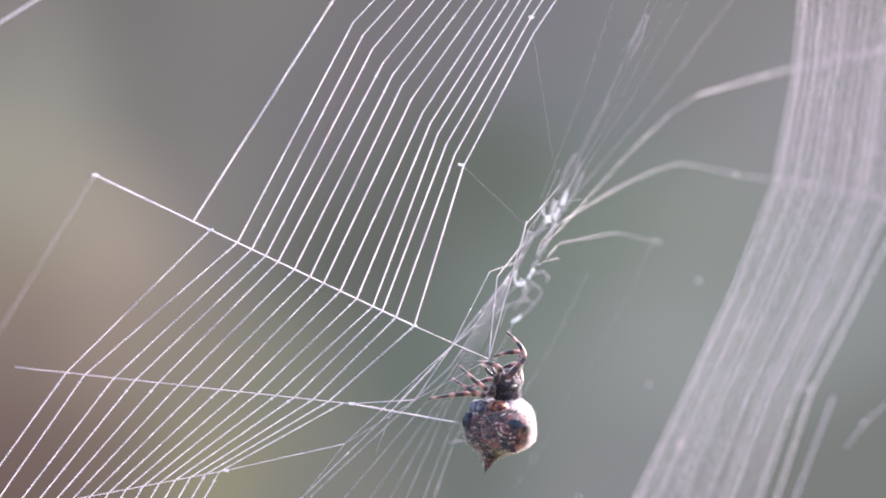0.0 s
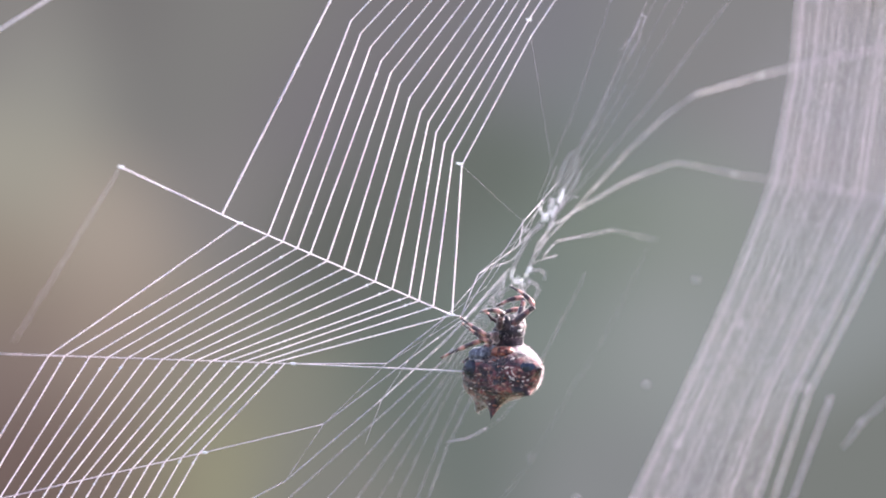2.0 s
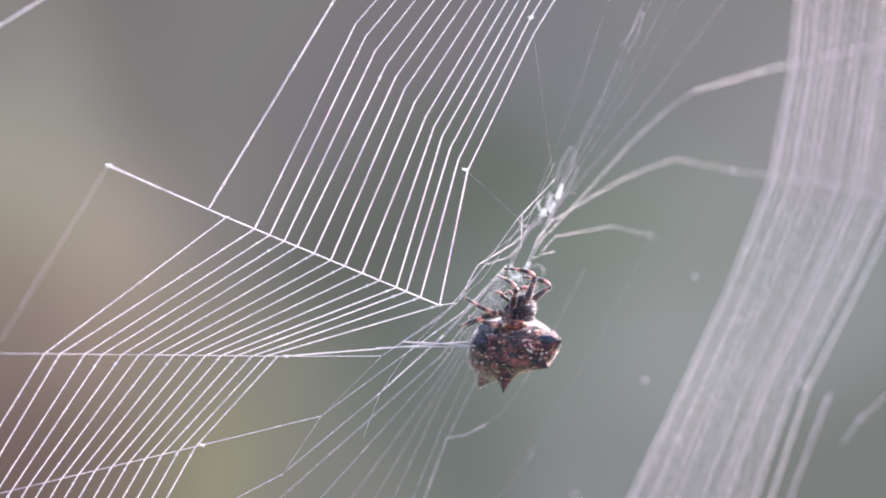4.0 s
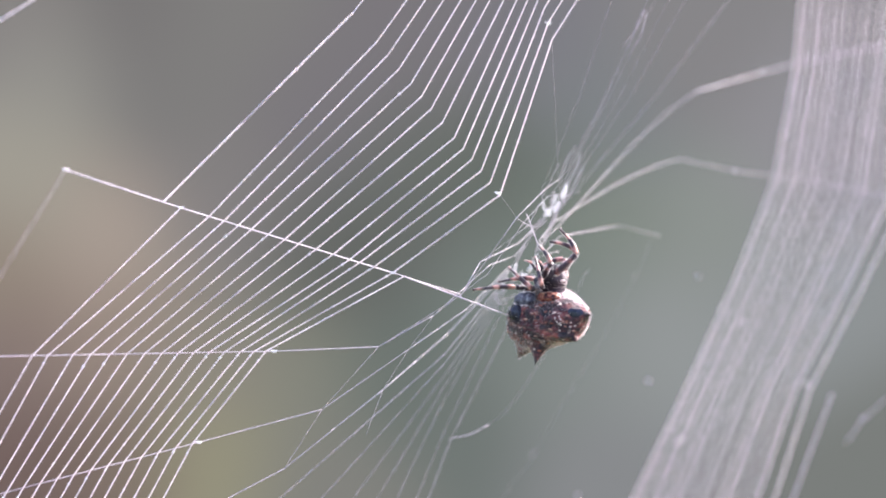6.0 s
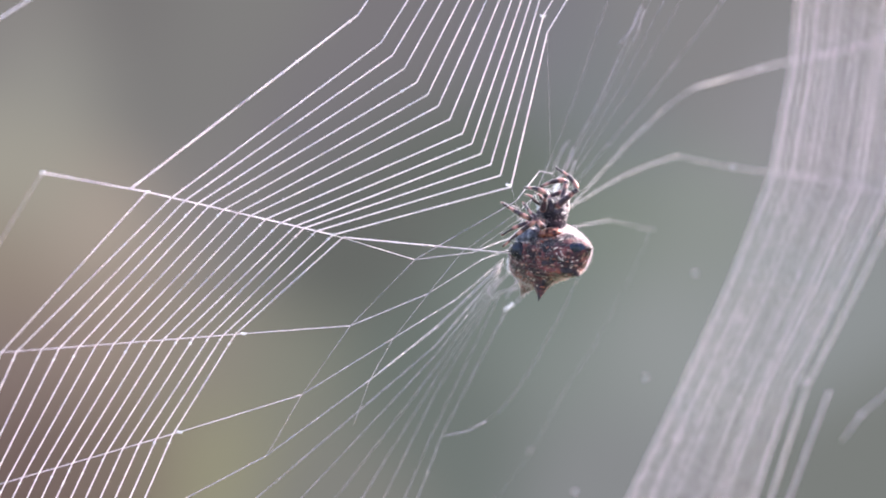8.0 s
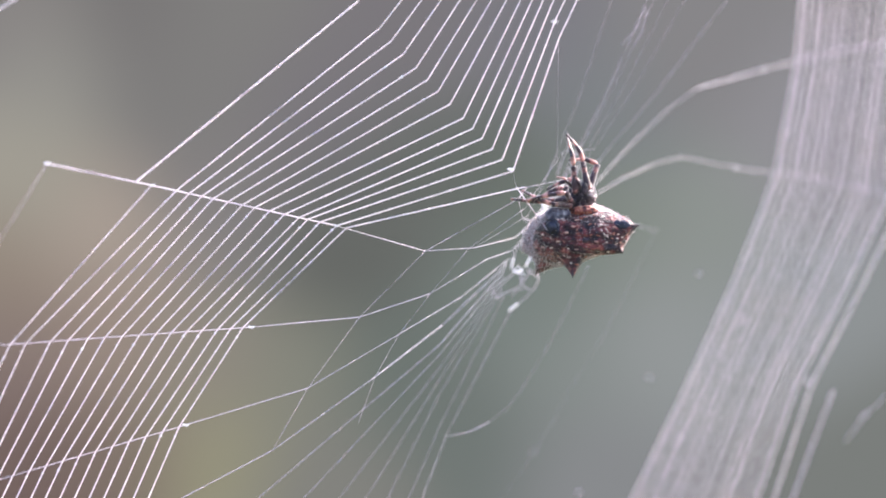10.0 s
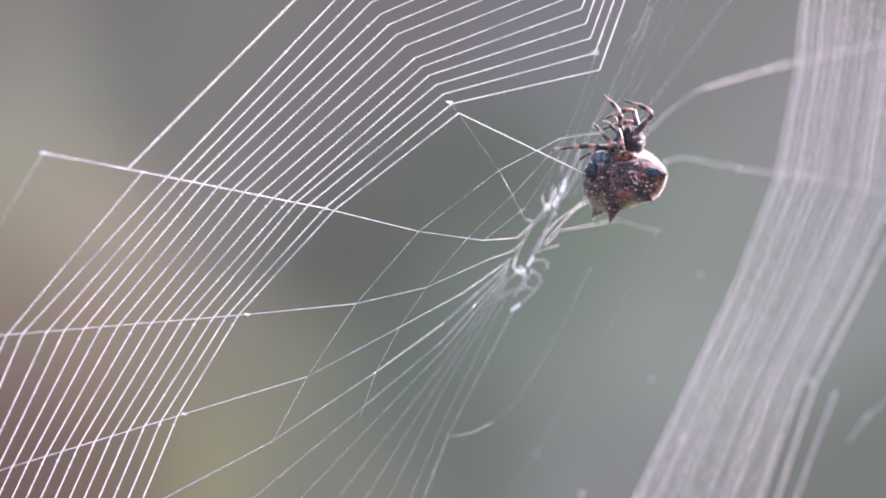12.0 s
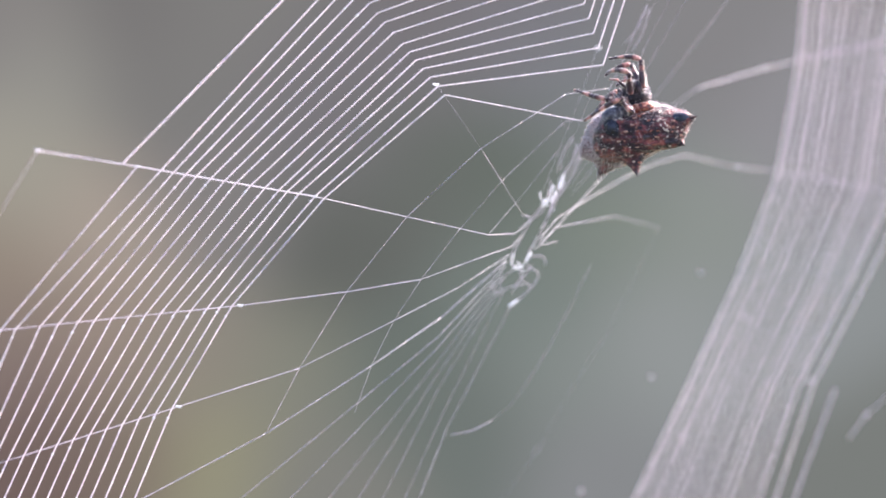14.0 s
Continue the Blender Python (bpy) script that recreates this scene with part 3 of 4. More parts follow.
def far_side():
    # band of sticky spiral, close-set and out of focus
    n = 17
    rng = random.Random(21)
    for i in range(n):
        f = (i + (rng.uniform(-0.15, 0.15) if 0 < i < n - 1 else 0)) / (n - 1)
        if 0 < i < n - 1:
            f *= 0.95
        wide = 1.6 if i == 0 else 1.5 if i == n - 1 else rng.uniform(0.95, 1.5)
        swaying("spiral_thread", [(1427 + 250 * f, -60), (1412 + 232 * f, 118 - 46 * f), (1376 + 232 * f, 308 + 36 * f), (1303 + 222 * f, 495 + 20 * f),
                                  (1214 + 226 * f, 690 - 10 * f), (1114 + 254 * f, 900)], wide * U, SILK, over=True)
    swaying("spiral_thread", [(1478, 690), (1440, 790), (1400, 900)], 1.6 * U, DRY)
    swaying("spiral_thread", [(1640, 640), (1533, 735), (1500, 780)], 1.2 * U, DRY)
    # spokes on the far side
    swaying("spoke_thread", [(958, 432), (975, 412), (1000, 386), (1062, 318), (1125, 249)], 0.5 * U, DRY)
    swaying("spoke_thread", [(1125, 249), (1190, 188), (1238, 155)], 0.65 * U, DRY)
    swaying("spoke_thread", [(1238, 155), (1355, 121), (1410, 107), (1640, 58)], 1.1 * U, DRY)
    swaying("spoke_thread", [(952, 440), (962, 415), (985, 387), (1045, 350), (1110, 312), (1160, 290), (1208, 275), (1306, 296)], 0.62 * U, DRY)
    swaying("spoke_thread", [(1306, 296), (1440, 312), (1640, 355)], 0.75 * U, DRY)
    swaying("spoke_thread", [(962, 428), (985, 402), (1035, 393), (1088, 383)], 0.58 * U, DRY, HUB)
    swaying("spoke_thread", [(1088, 383), (1165, 402)], 0.34 * U, DRY, HUB)
    swaying("spoke_thread", [(945, 442), (958, 434), (985, 428)], 0.5 * U, DRY, HUB)
    swaying("spoke_thread", [(1165, 402), (1130, 480), (1068, 600), (1010, 690), (950, 800), (875, 900)], 0.1 * U, DRY, d=0.012)
    swaying("spoke_thread", [(1045, 470), (1000, 560), (962, 632), (925, 690), (900, 722), (870, 745)], 0.22 * U, DRY, d=0.009)
    swaying("spoke_thread", [(870, 745), (835, 763), (798, 770)], 0.8 * U, DRY, d=0.006)
    for x0, y0, x1, y1, r in ((985, 335, 1146, 10, .5), (1000, 320, 1175, -30, .4), (1003, 330, 1200, -30, .45), (1006, 335, 1232, -30, .4), (1010, 345, 1312, -30, .75),
                              (995, 330, 1152, -10, .4), (1104, 78, 1146, 10, 1.2), (1120, 90, 1150, 14, 0.9), (960, 340, 1092, -20, .35)):
        swaying("spoke_thread", [(x0, y0), ((x0 + x1) / 2 + 4, (y0 + y1) / 2 + 6), (x1, y1)], 0.45 * r * U, DRY, d=0.010 if x1 > 1300 else 0.006)
    # dots of dry silk and glue hanging on threads too faint to see
    for x, y, r in ((1355, 121, 4), (1306, 296, 5), (1240, 484, 5), (1152, 668, 5), (1433, 674, 6), (1208, 773, 5), (1028, 870, 5), (1320, 562, 4), (1533, 735, 6), (948, 798, 3)):
        swaying("silk_knot", [(x - .6 * r, y), (x, y - 1), (x + .6 * r, y)], r * 0.55 * U, DRY, d=0.011 + 0.008 * min(y / 600, 1))


def decoration():
    """The tufted white band across the hub."""
    tufts = (([(996, 316), (994, 325), (989, 335)], 4.6), ([(980, 328), (977, 336), (973, 344)], 2.8), ([(984, 342), (978, 352), (972, 348)], 3.2), ([(970, 352), (966, 360), (958, 366)], 4.4), ([(940, 446), (934, 456), (930, 466)], 3.6),
             ([(926, 470), (916, 475), (908, 473)], 4.6), ([(906, 470), (906, 460), (909, 450)], 2.6), ([(916, 532), (908, 537), (900, 543)], 4.4), ([(956, 340), (957, 350), (962, 358)], 1.8))
    loops = ([(975, 322), (972, 338), (968, 352)], [(1000, 305), (992, 330), (978, 362), (966, 392), (958, 412), (948, 428), (936, 446)], [(956, 368), (944, 384), (932, 402), (922, 420), (912, 440), (906, 456)],
             [(962, 372), (950, 382), (938, 386), (924, 380)])
    more = ( [(920, 476), (922, 490), (928, 502), (940, 506)], [(936, 456), (955, 452), (966, 460), (964, 470)],
             [(932, 470), (950, 480), (954, 490), (944, 506), (928, 522), (914, 533)], [(926, 503), (905, 507), (890, 514), (880, 522), (872, 512), (872, 500)],
             [(1014, 243), (1002, 260), (993, 280), (986, 305)], [(1022, 255), (1015, 280), (1004, 300), (990, 318)], [(1026, 278), (1018, 300), (1005, 322), (992, 345)],
             [(1000, 330), (985, 352), (972, 380), (960, 402)], [(908, 478), (896, 488), (884, 500)], [(940, 470), (930, 485), (918, 498), (905, 520)])
    for path, r in tufts:
        swaying("silk_tuft", path, r * 0.6 * U, WHITE, HUB, "woolly white silk", 8, 0.0075)
    # smaller flocks caught along the band
    for x, y, r in ((997, 313, 3.4), (990, 324, 2.6), (989, 331, 3.2), (983, 341, 2.4), (977, 356, 3.0), (963, 357, 3.2), (969, 364, 2.0), (938, 452, 3.0), (931, 461, 2.4), (922, 472, 3.4),
                    (911, 473, 3.2), (917, 466, 2.2), (926, 479, 2.2), (908, 538, 3.4), (914, 531, 2.2), (958, 402, 1.6), (949, 420, 1.7), (944, 436, 1.9), (980, 372, 1.6)):
        swaying("silk_tuft", [(x - 0.7 * r, y + 0.8 * r), (x, y), (x + 0.5 * r, y - 0.9 * r)], r * 0.75 * U, WHITE, HUB, "woolly white silk", 7, 0.0065)
    for path in loops + more:
        swaying("silk_loop", path, 0.75 * U, DRY, HUB, d=0.0085)
    for track_fn, r in ((R1_BEAD, 3.2), (R1_OUT, 3.6), (R1_IN, 3.0), (R0_IN, 3.4), (R2_IN, 3.4), (R3_IN, 3.4), (RM_IN, 3.2)):
        rng = random.Random(int(r * 10))
        pts = [(-1.6 * r, 0.4 * r), (-0.4 * r, 0), (0.8 * r, -0.2 * r), (1.7 * r, 0.5 * r)]
        ob = part("silk_knot", *tube([(x * U, 0, y * U) for x, y in pts], [0.4 * r * U, r * 0.8 * U, r * 0.75 * U, 0.3 * r * U], 7), WHITE, web)
        MOVES.append((ob, [(t, Matrix.Translation(spot(*track_fn(t)))) for t in STEPS]))


# ---- the spider ----


def spider_materials():
    made = []
    # mottled shell: dark plum ground, rust patches, fine pale speckle in bands across
    m, n, l, b = material("mottled_shell", 0.4)
    v = coords(n, l, 1 / U)
    squash = n.new("ShaderNodeVectorMath")
    squash.operation = "MULTIPLY"
    squash.inputs[1].default_value = (0.75, 0.8, 1.15)
    l.new(v, squash.inputs[0])
    big = ramp(n, l, noise_tex(n, l, squash.outputs[0], 0.07, 4, .62),
               [(0.4, (0.022, 0.008, 0.022)), (0.5, (0.085, 0.024, 0.042)), (0.58, (0.22, 0.052, 0.07)), (0.69, (0.45, 0.125, 0.125))])
    vor = n.new("ShaderNodeTexVoronoi")
    vor.inputs["Scale"].default_value = 0.17
    l.new(squash.outputs[0], vor.inputs["Vector"])
    flecks = ramp(n, l, vor.outputs["Distance"], [(0.15, (1, 1, 1)), (0.36, (0, 0, 0))])
    gate = n.new("ShaderNodeMath")
    gate.operation = "MULTIPLY"
    l.new(flecks, gate.inputs[0])
    l.new(ramp(n, l, noise_tex(n, l, v, 0.05, 3), [(0.5, (0, 0, 0)), (0.6, (0.8, 0.8, 0.8))]), gate.inputs[1])
    mix = n.new("ShaderNodeMix")
    mix.data_type = "RGBA"
    l.new(gate.outputs[0], mix.inputs[0])
    l.new(big, mix.inputs[6])
    l.new(ramp(n, l, noise_tex(n, l, v, 0.09, 2), [(0.4, (0.5, 0.17, 0.1)), (0.58, (0.76, 0.5, 0.46))]), mix.inputs[7])
    # the back is pale
    sep = n.new("ShaderNodeSeparateXYZ")
    l.new(v, sep.inputs[0])
    rag = n.new("ShaderNodeMath")
    rag.operation = "MULTIPLY_ADD"
    rag.inputs[1].default_value = 22
    l.new(noise_tex(n, l, v, 0.07, 4), rag.inputs[0])
    lean = n.new("ShaderNodeMath")
    lean.operation = "MULTIPLY_ADD"
    lean.inputs[1].default_value = 0.2
    upper = n.new("ShaderNodeMath")
    upper.operation = "ADD"
    l.new(sep.outputs["X"], upper.inputs[0])
    l.new(sep.outputs["Z"], upper.inputs[1])
    l.new(upper.outputs[0], lean.inputs[0])
    flank = n.new("ShaderNodeMapRange")
    flank.inputs["From Min"].default_value, flank.inputs["From Max"].default_value, flank.inputs["To Max"].default_value = -60, -104, -6
    l.new(sep.outputs["X"], flank.inputs["Value"])
    deep = n.new("ShaderNodeMath")
    deep.operation = "ADD"
    l.new(sep.outputs["Y"], deep.inputs[0])
    l.new(flank.outputs[0], deep.inputs[1])
    l.new(deep.outputs[0], lean.inputs[2])
    l.new(lean.outputs[0], rag.inputs[2])
    side = n.new("ShaderNodeMapRange")
    side.inputs["From Min"].default_value, side.inputs["From Max"].default_value = 30, 37
    l.new(rag.outputs[0], side.inputs["Value"])
    pale = n.new("ShaderNodeMix")
    pale.data_type = "RGBA"
    l.new(side.outputs[0], pale.inputs[0])
    l.new(mix.outputs[2], pale.inputs[6])
    dusk = n.new("ShaderNodeMapRange")
    dusk.inputs["From Min"].default_value, dusk.inputs["From Max"].default_value, dusk.inputs["To Max"].default_value = -45, -100, -0.2
    l.new(sep.outputs["X"], dusk.inputs["Value"])
    grain = n.new("ShaderNodeMath")
    grain.operation = "ADD"
    l.new(noise_tex(n, l, v, 0.06, 3, .55), grain.inputs[0])
    l.new(dusk.outputs[0], grain.inputs[1])
    l.new(ramp(n, l, grain.outputs[0], [(0.24, (0.14, 0.07, 0.085)), (0.36, (0.42, 0.28, 0.3)), (0.47, (0.78, 0.7, 0.73)), (0.6, (0.92, 0.88, 0.91))]), pale.inputs[7])
    l.new(pale.outputs[2], b.inputs["Base Color"])
    rough_h = n.new("ShaderNodeMath")
    rough_h.operation = "MULTIPLY_ADD"
    l.new(flecks, rough_h.inputs[0])
    rough_h.inputs[1].default_value = 0.5
    l.new(noise_tex(n, l, v, 0.16, 5, .65), rough_h.inputs[2])
    bump(n, l, b, rough_h.outputs[0], 1.0, 5.0 * U)
    b.inputs["Sheen Weight"].default_value = 0.4
    b.inputs["Sheen Roughness"].default_value = 0.35
    made.append(m)
    # near-black horn
    m, n, l, b = material("dark_horn", 0.68)
    v = coords(n, l, 1 / U)
    l.new(ramp(n, l, noise_tex(n, l, v, 0.08, 3), [(0.38, (0.014, 0.01, 0.022)), (0.52, (0.042, 0.028, 0.05)), (0.68, (0.13, 0.09, 0.125))]), b.inputs["Base Color"])
    bump(n, l, b, noise_tex(n, l, v, 0.14, 5, .65), 0.9, 3.0 * U)
    b.inputs["Sheen Weight"].default_value, b.inputs["Sheen Roughness"].default_value = 0.45, 0.35
    made.append(m)
    # reddish-brown spine
    m, n, l, b = material("spine_horn", 0.35)
    v = coords(n, l, 1 / U)
    l.new(ramp(n, l, noise_tex(n, l, v, 0.09, 4), [(0.35, (0.022, 0.012, 0.026)), (0.65, (0.11, 0.038, 0.048))]), b.inputs["Base Color"])
    bump(n, l, b, noise_tex(n, l, v, 0.2, 4), 0.6, U)
    made.append(m)
    # banded leg, dark with orange rings
    for name, low, high in (("banded_leg", 0.62, 0.9), ("banded_shin", 0.45, 0.7)):
        m, n, l, b = material(name, 0.4)
        v = coords(n, l, 1 / U)
        sep = n.new("ShaderNodeSeparateXYZ")
        l.new(v, sep.inputs[0])
        wave = n.new("ShaderNodeMath")
        wave.operation = "SINE"
        k = n.new("ShaderNodeMath")
        k.operation = "MULTIPLY"
        k.inputs[1].default_value = 0.21
        l.new(sep.outputs["Z"], k.inputs[0])
        l.new(k.outputs[0], wave.inputs[0])
        add = n.new("ShaderNodeMath")
        add.operation = "MULTIPLY_ADD"
        l.new(wave.outputs[0], add.inputs[0])
        add.inputs[1].default_value = 0.24
        l.new(noise_tex(n, l, v, 0.16, 4, .65), add.inputs[2])
        l.new(ramp(n, l, add.outputs[0], [(low, (0.055, 0.03, 0.048)), ((low + high) / 2, (0.24, 0.09, 0.095)), (high, (0.74, 0.36, 0.33))]), b.inputs["Base Color"])
        bump(n, l, b, noise_tex(n, l, v, 0.25, 3), 0.4, U)
        b.inputs["Sheen Weight"].default_value, b.inputs["Sheen Roughness"].default_value = 0.9, 0.3
        made.append(m)
    # orange saddle
    m, n, l, b = material("orange_skin", 0.4)
    v = coords(n, l, 1 / U)
    l.new(ramp(n, l, noise_tex(n, l, v, 0.13, 4), [(0.38, (0.04, 0.015, 0.025)), (0.52, (0.36, 0.08, 0.06)), (0.68, (0.75, 0.48, 0.36))]), b.inputs["Base Color"])
    bump(n, l, b, noise_tex(n, l, v, 0.2, 4), 0.5, U)
    b.inputs["Sheen Weight"].default_value, b.inputs["Sheen Roughness"].default_value = 0.45, 0.35
    made.append(m)
    m, n, l, b = material("pale_hair", 0.5)
    v = coords(n, l, 1 / U)
    l.new(ramp(n, l, noise_tex(n, l, v, 0.06, 2), [(0.4, (0.7, 0.63, 0.66)), (0.65, (0.92, 0.87, 0.91))]), b.inputs["Base Color"])
    thin, mix = n.new("ShaderNodeBsdfTranslucent"), n.new("ShaderNodeMixShader")
    thin.inputs["Color"].default_value = (0.94, 0.88, 0.93, 1)
    mix.inputs[0].default_value = 0.6
    l.new(b.outputs[0], mix.inputs[1])
    l.new(thin.outputs[0], mix.inputs[2])
    l.new(mix.outputs[0], n["Material Output"].inputs["Surface"])
    made.append(m)
    # blue-black polished patch
    m, n, l, b = material("blue_black", 0.25)
    v = coords(n, l, 1 / U)
    l.new(ramp(n, l, noise_tex(n, l, v, 0.08, 3), [(0.4, (0.012, 0.012, 0.03)), (0.7, (0.05, 0.05, 0.095))]), b.inputs["Base Color"])
    bump(n, l, b, noise_tex(n, l, v, 0.2, 3), 0.3, U)
    made.append(m)
    # pale raised flecks
    m, n, l, b = material("pale_fleck", 0.45)
    v = coords(n, l, 1 / U)
    lot = n.new("ShaderNodeNewGeometry").outputs["Random Per Island"]
    l.new(ramp(n, l, lot, [(0.1, (0.42, 0.13, 0.1)), (0.4, (0.66, 0.36, 0.31)), (0.7, (0.9, 0.74, 0.72))]), b.inputs["Base Color"])
    made.append(m)
    # blue-grey downy skin
    m, n, l, b = material("blue_grey_skin", 0.5)
    v = coords(n, l, 1 / U)
    l.new(ramp(n, l, noise_tex(n, l, v, 0.12, 4), [(0.4, (0.05, 0.045, 0.08)), (0.55, (0.2, 0.19, 0.27)), (0.7, (0.6, 0.58, 0.66))]), b.inputs["Base Color"])
    bump(n, l, b, noise_tex(n, l, v, 0.2, 4), 0.5, U)
    b.inputs["Sheen Weight"].default_value, b.inputs["Sheen Roughness"].default_value = 0.8, 0.3
    made.append(m)
    return made


def ball(rx, ry, rz, cx=0, cy=0, cz=0, seg=40, rings=26, shape=None):
    """An egg in plan units with an optional bump function of the unit direction."""
    verts, faces = [], []
    for j in range(rings + 1):
        b = math.pi * j / rings
        for i in range(seg):
            a = 2 * math.pi * i / seg
            d = Vector((math.sin(b) * math.cos(a), math.sin(b) * math.sin(a), math.cos(b)))
            k = shape(d) if shape else 1.0
            verts.append(Vector((cx + d.x * rx * k, cy + d.y * ry * k, cz + d.z * rz * k)) * U)
    for j in range(rings):
        for i in range(seg):
            q = (i + 1) % seg
            faces.append((j * seg + i, (j + 1) * seg + i, (j + 1) * seg + q, j * seg + q))
    return verts, faces


def bone(length, r0_, r1_, knob, bow=0.0):
    """A leg length along z, swollen near its root and tapering, bowed towards x, with a swollen joint at its end."""
    n = 16
    path, rad = [], []
    for i in range(n + 1):
        f = i / n
        path.append((bow * math.sin(math.pi * f ** 0.8) * U, 0, length * f * U))
        r = r0_ + (r1_ - r0_) * f + 1.3 * math.sin(math.pi * min(f * 1.6, 1)) + knob * math.exp(-((f - 0.97) / 0.07) ** 2)
        r -= 0.7 * math.exp(-((f - 0.3) / 0.035) ** 2) if bow else 0          # the joint under the knee
        rad.append(r * (0.35 if i == 0 else 1) * U)
    return tube(path, rad, 8)


def hairs(count, place, rng, low, high, thick=0.4):
    """Tapered hairs; place(rng) gives a root and the way out, in plan units, or None."""
    hv, hf = [], []
    while count > 0:
        count -= 1
        got = place(rng)
        if not got:
            continue
        p0, out = got
        out = (out.normalized() + Vector([rng.uniform(-.5, .5) for _ in range(3)])).normalized()
        side = out.cross((0.3, 1, 0.2)).normalized() * thick
        up = out.cross(side).normalized() * thick
        p1 = p0 + out * rng.uniform(low, high)
        p0 = p0 - out
        c = len(hv)
        hv += [(p0 + side) * U, (p0 - side * .5 + up) * U, (p0 - side * .5 - up) * U, p1 * U]
        hf += [(c, c + 1, c + 3), (c + 1, c + 2, c + 3), (c + 2, c, c + 3)]
    return hv, hf


MID, SIZE = Vector((-10, 7, 12)), Vector((66, 49, 44))
# the body's horns: tip in plan units from the middle, and how wide the shell swells towards it
HORNS = ((Vector((110, -29, 32)), 0.4), (Vector((81, -39, -14)), 0.25), (Vector((-11, -39, -55)), 0.16),
         (Vector((-84, 16, -53)), 0.2), (Vector((-112, 75, -17)), 0.4))


def shell_base(d):
    """How far the shell without its horns reaches in the direction d, in shares of SIZE."""
    k = sum(abs(e) ** 2.6 for e in d) ** (-1 / 2.6)                         # fuller than an egg
    k *= 1 - 0.15 * math.exp(-((d.z + 0.8) / 0.35) ** 2)
    k += 0.15 * max(d.y, 0) * max(d.z + 0.15, 0)                             # the back arches up behind the waist
    k += 0.22 * math.exp(-(d.angle(Vector((-1.2, 1.15, .36))) / 0.4) ** 2)    # broad flank over the side horn
    k += 0.1 * math.exp(-(d.angle(Vector((.8, -.2, .55))) / 0.4) ** 2)     # shoulder towards the other one
    k -= 0.17 * math.exp(-(d.angle(Vector((.6, .8, .1))) / 0.55) ** 2)     # flatter towards the back
    k -= 0.15 * math.exp(-(d.angle(Vector((.5, -.35, -.8))) / 0.5) ** 2)    # drawn in below
    k += 0.1 * math.exp(-(d.angle(Vector((-.5, -.75, .5))) / 0.4) ** 2)   # mound under the spinneret
    return k


def horn_ways():
    """Direction, height and width of each swelling, so that every tip is reached."""
    rows = []
    for tip, wide in HORNS:
        q = Vector([(a - b) / c for a, b, c in zip(tip, MID, SIZE)])
        rows.append([q.normalized(), 0.0, wide, q.length])
    for _ in range(12):
        for row in rows:
            total = shell_base(row[0]) + sum(h * math.exp(-row[0].angle(w) / wide) for w, h, wide, _ in rows)
            row[1] += 0.7 * (row[3] - total)
    return [(w, h, wide) for w, h, wide, _ in rows]


WAYS = horn_ways()


def shell(d):
    """The shell's place in the direction d, in plan units."""
    k = shell_base(d)
    k += 0.04 * noise.noise(d * 2.2) + 0.03 * noise.noise(d * 6.0) + 0.016 * noise.noise(d * 15.0)
    for w, h, wide in WAYS:
        k += h * math.exp(-d.angle(w) / wide)
    k += 0.016 * math.sin(d.z * 26 + 4 * d.x + 3 * noise.noise(d * 3)) * max(-d.y, 0)       # creases across the belly
    v = Vector([m + c * k * e for m, c, e in zip(MID, SIZE, d)])
    v.z += 14 * max(d.z, 0) ** 1.5 * min(max(d.y + 0.4, 0), 1)
    return v


def towards(x, z):
    """The direction in which the belly shows at x across and z up."""
    a, b = (x - MID.x) / SIZE.x * 0.8, (z - MID.z) / SIZE.z * 0.8
    for _ in range(12):
        d = Vector((a, -math.sqrt(max(1 - a * a - b * b, 0.02)), b)).normalized()
        p = shell(d)
        a += 0.6 * (x - p.x) / SIZE.x
        b += 0.6 * (z - p.z) / SIZE.z
        size = math.hypot(a, b)
        if size > 0.985:
            a, b = a * 0.985 / size, b * 0.985 / size
    return d


def patch(name, mid, wide, tall, rise, mat, parent, label=""):
    """A low round cushion that follows the shell about the direction mid."""
    side = mid.cross((0, 0, 1)).normalized() * -1
    up = side.cross(mid).normalized() * -1
    out = Vector((mid.x / SIZE.x, mid.y / SIZE.y, mid.z / SIZE.z)).normalized()
    count = 22
    pv, pf = [shell(mid) + out * rise], []
    for j in range(1, 6):
        for i in range(count):
            w = 2 * math.pi * i / count
            q = j / 5 * (1 + 0.08 * math.sin(3 * w + 1))
            d = (mid + side * (wide * q * math.cos(w)) + up * (tall * q * math.sin(w))).normalized()
            pv.append(shell(d) + out * (rise * (1 - (j / 5) ** 2) + 0.5 - 1.2 * (j == 5)))
    pf += [(0, 1 + i, 1 + (i + 1) % count) for i in range(count)]
    pf += [(1 + j * count + i, 1 + (j + 1) * count + i, 1 + (j + 1) * count + (i + 1) % count, 1 + j * count + (i + 1) % count) for j in range(4) for i in range(count)]
    return part(name, [v * U for v in pv], pf, mat, parent, label)


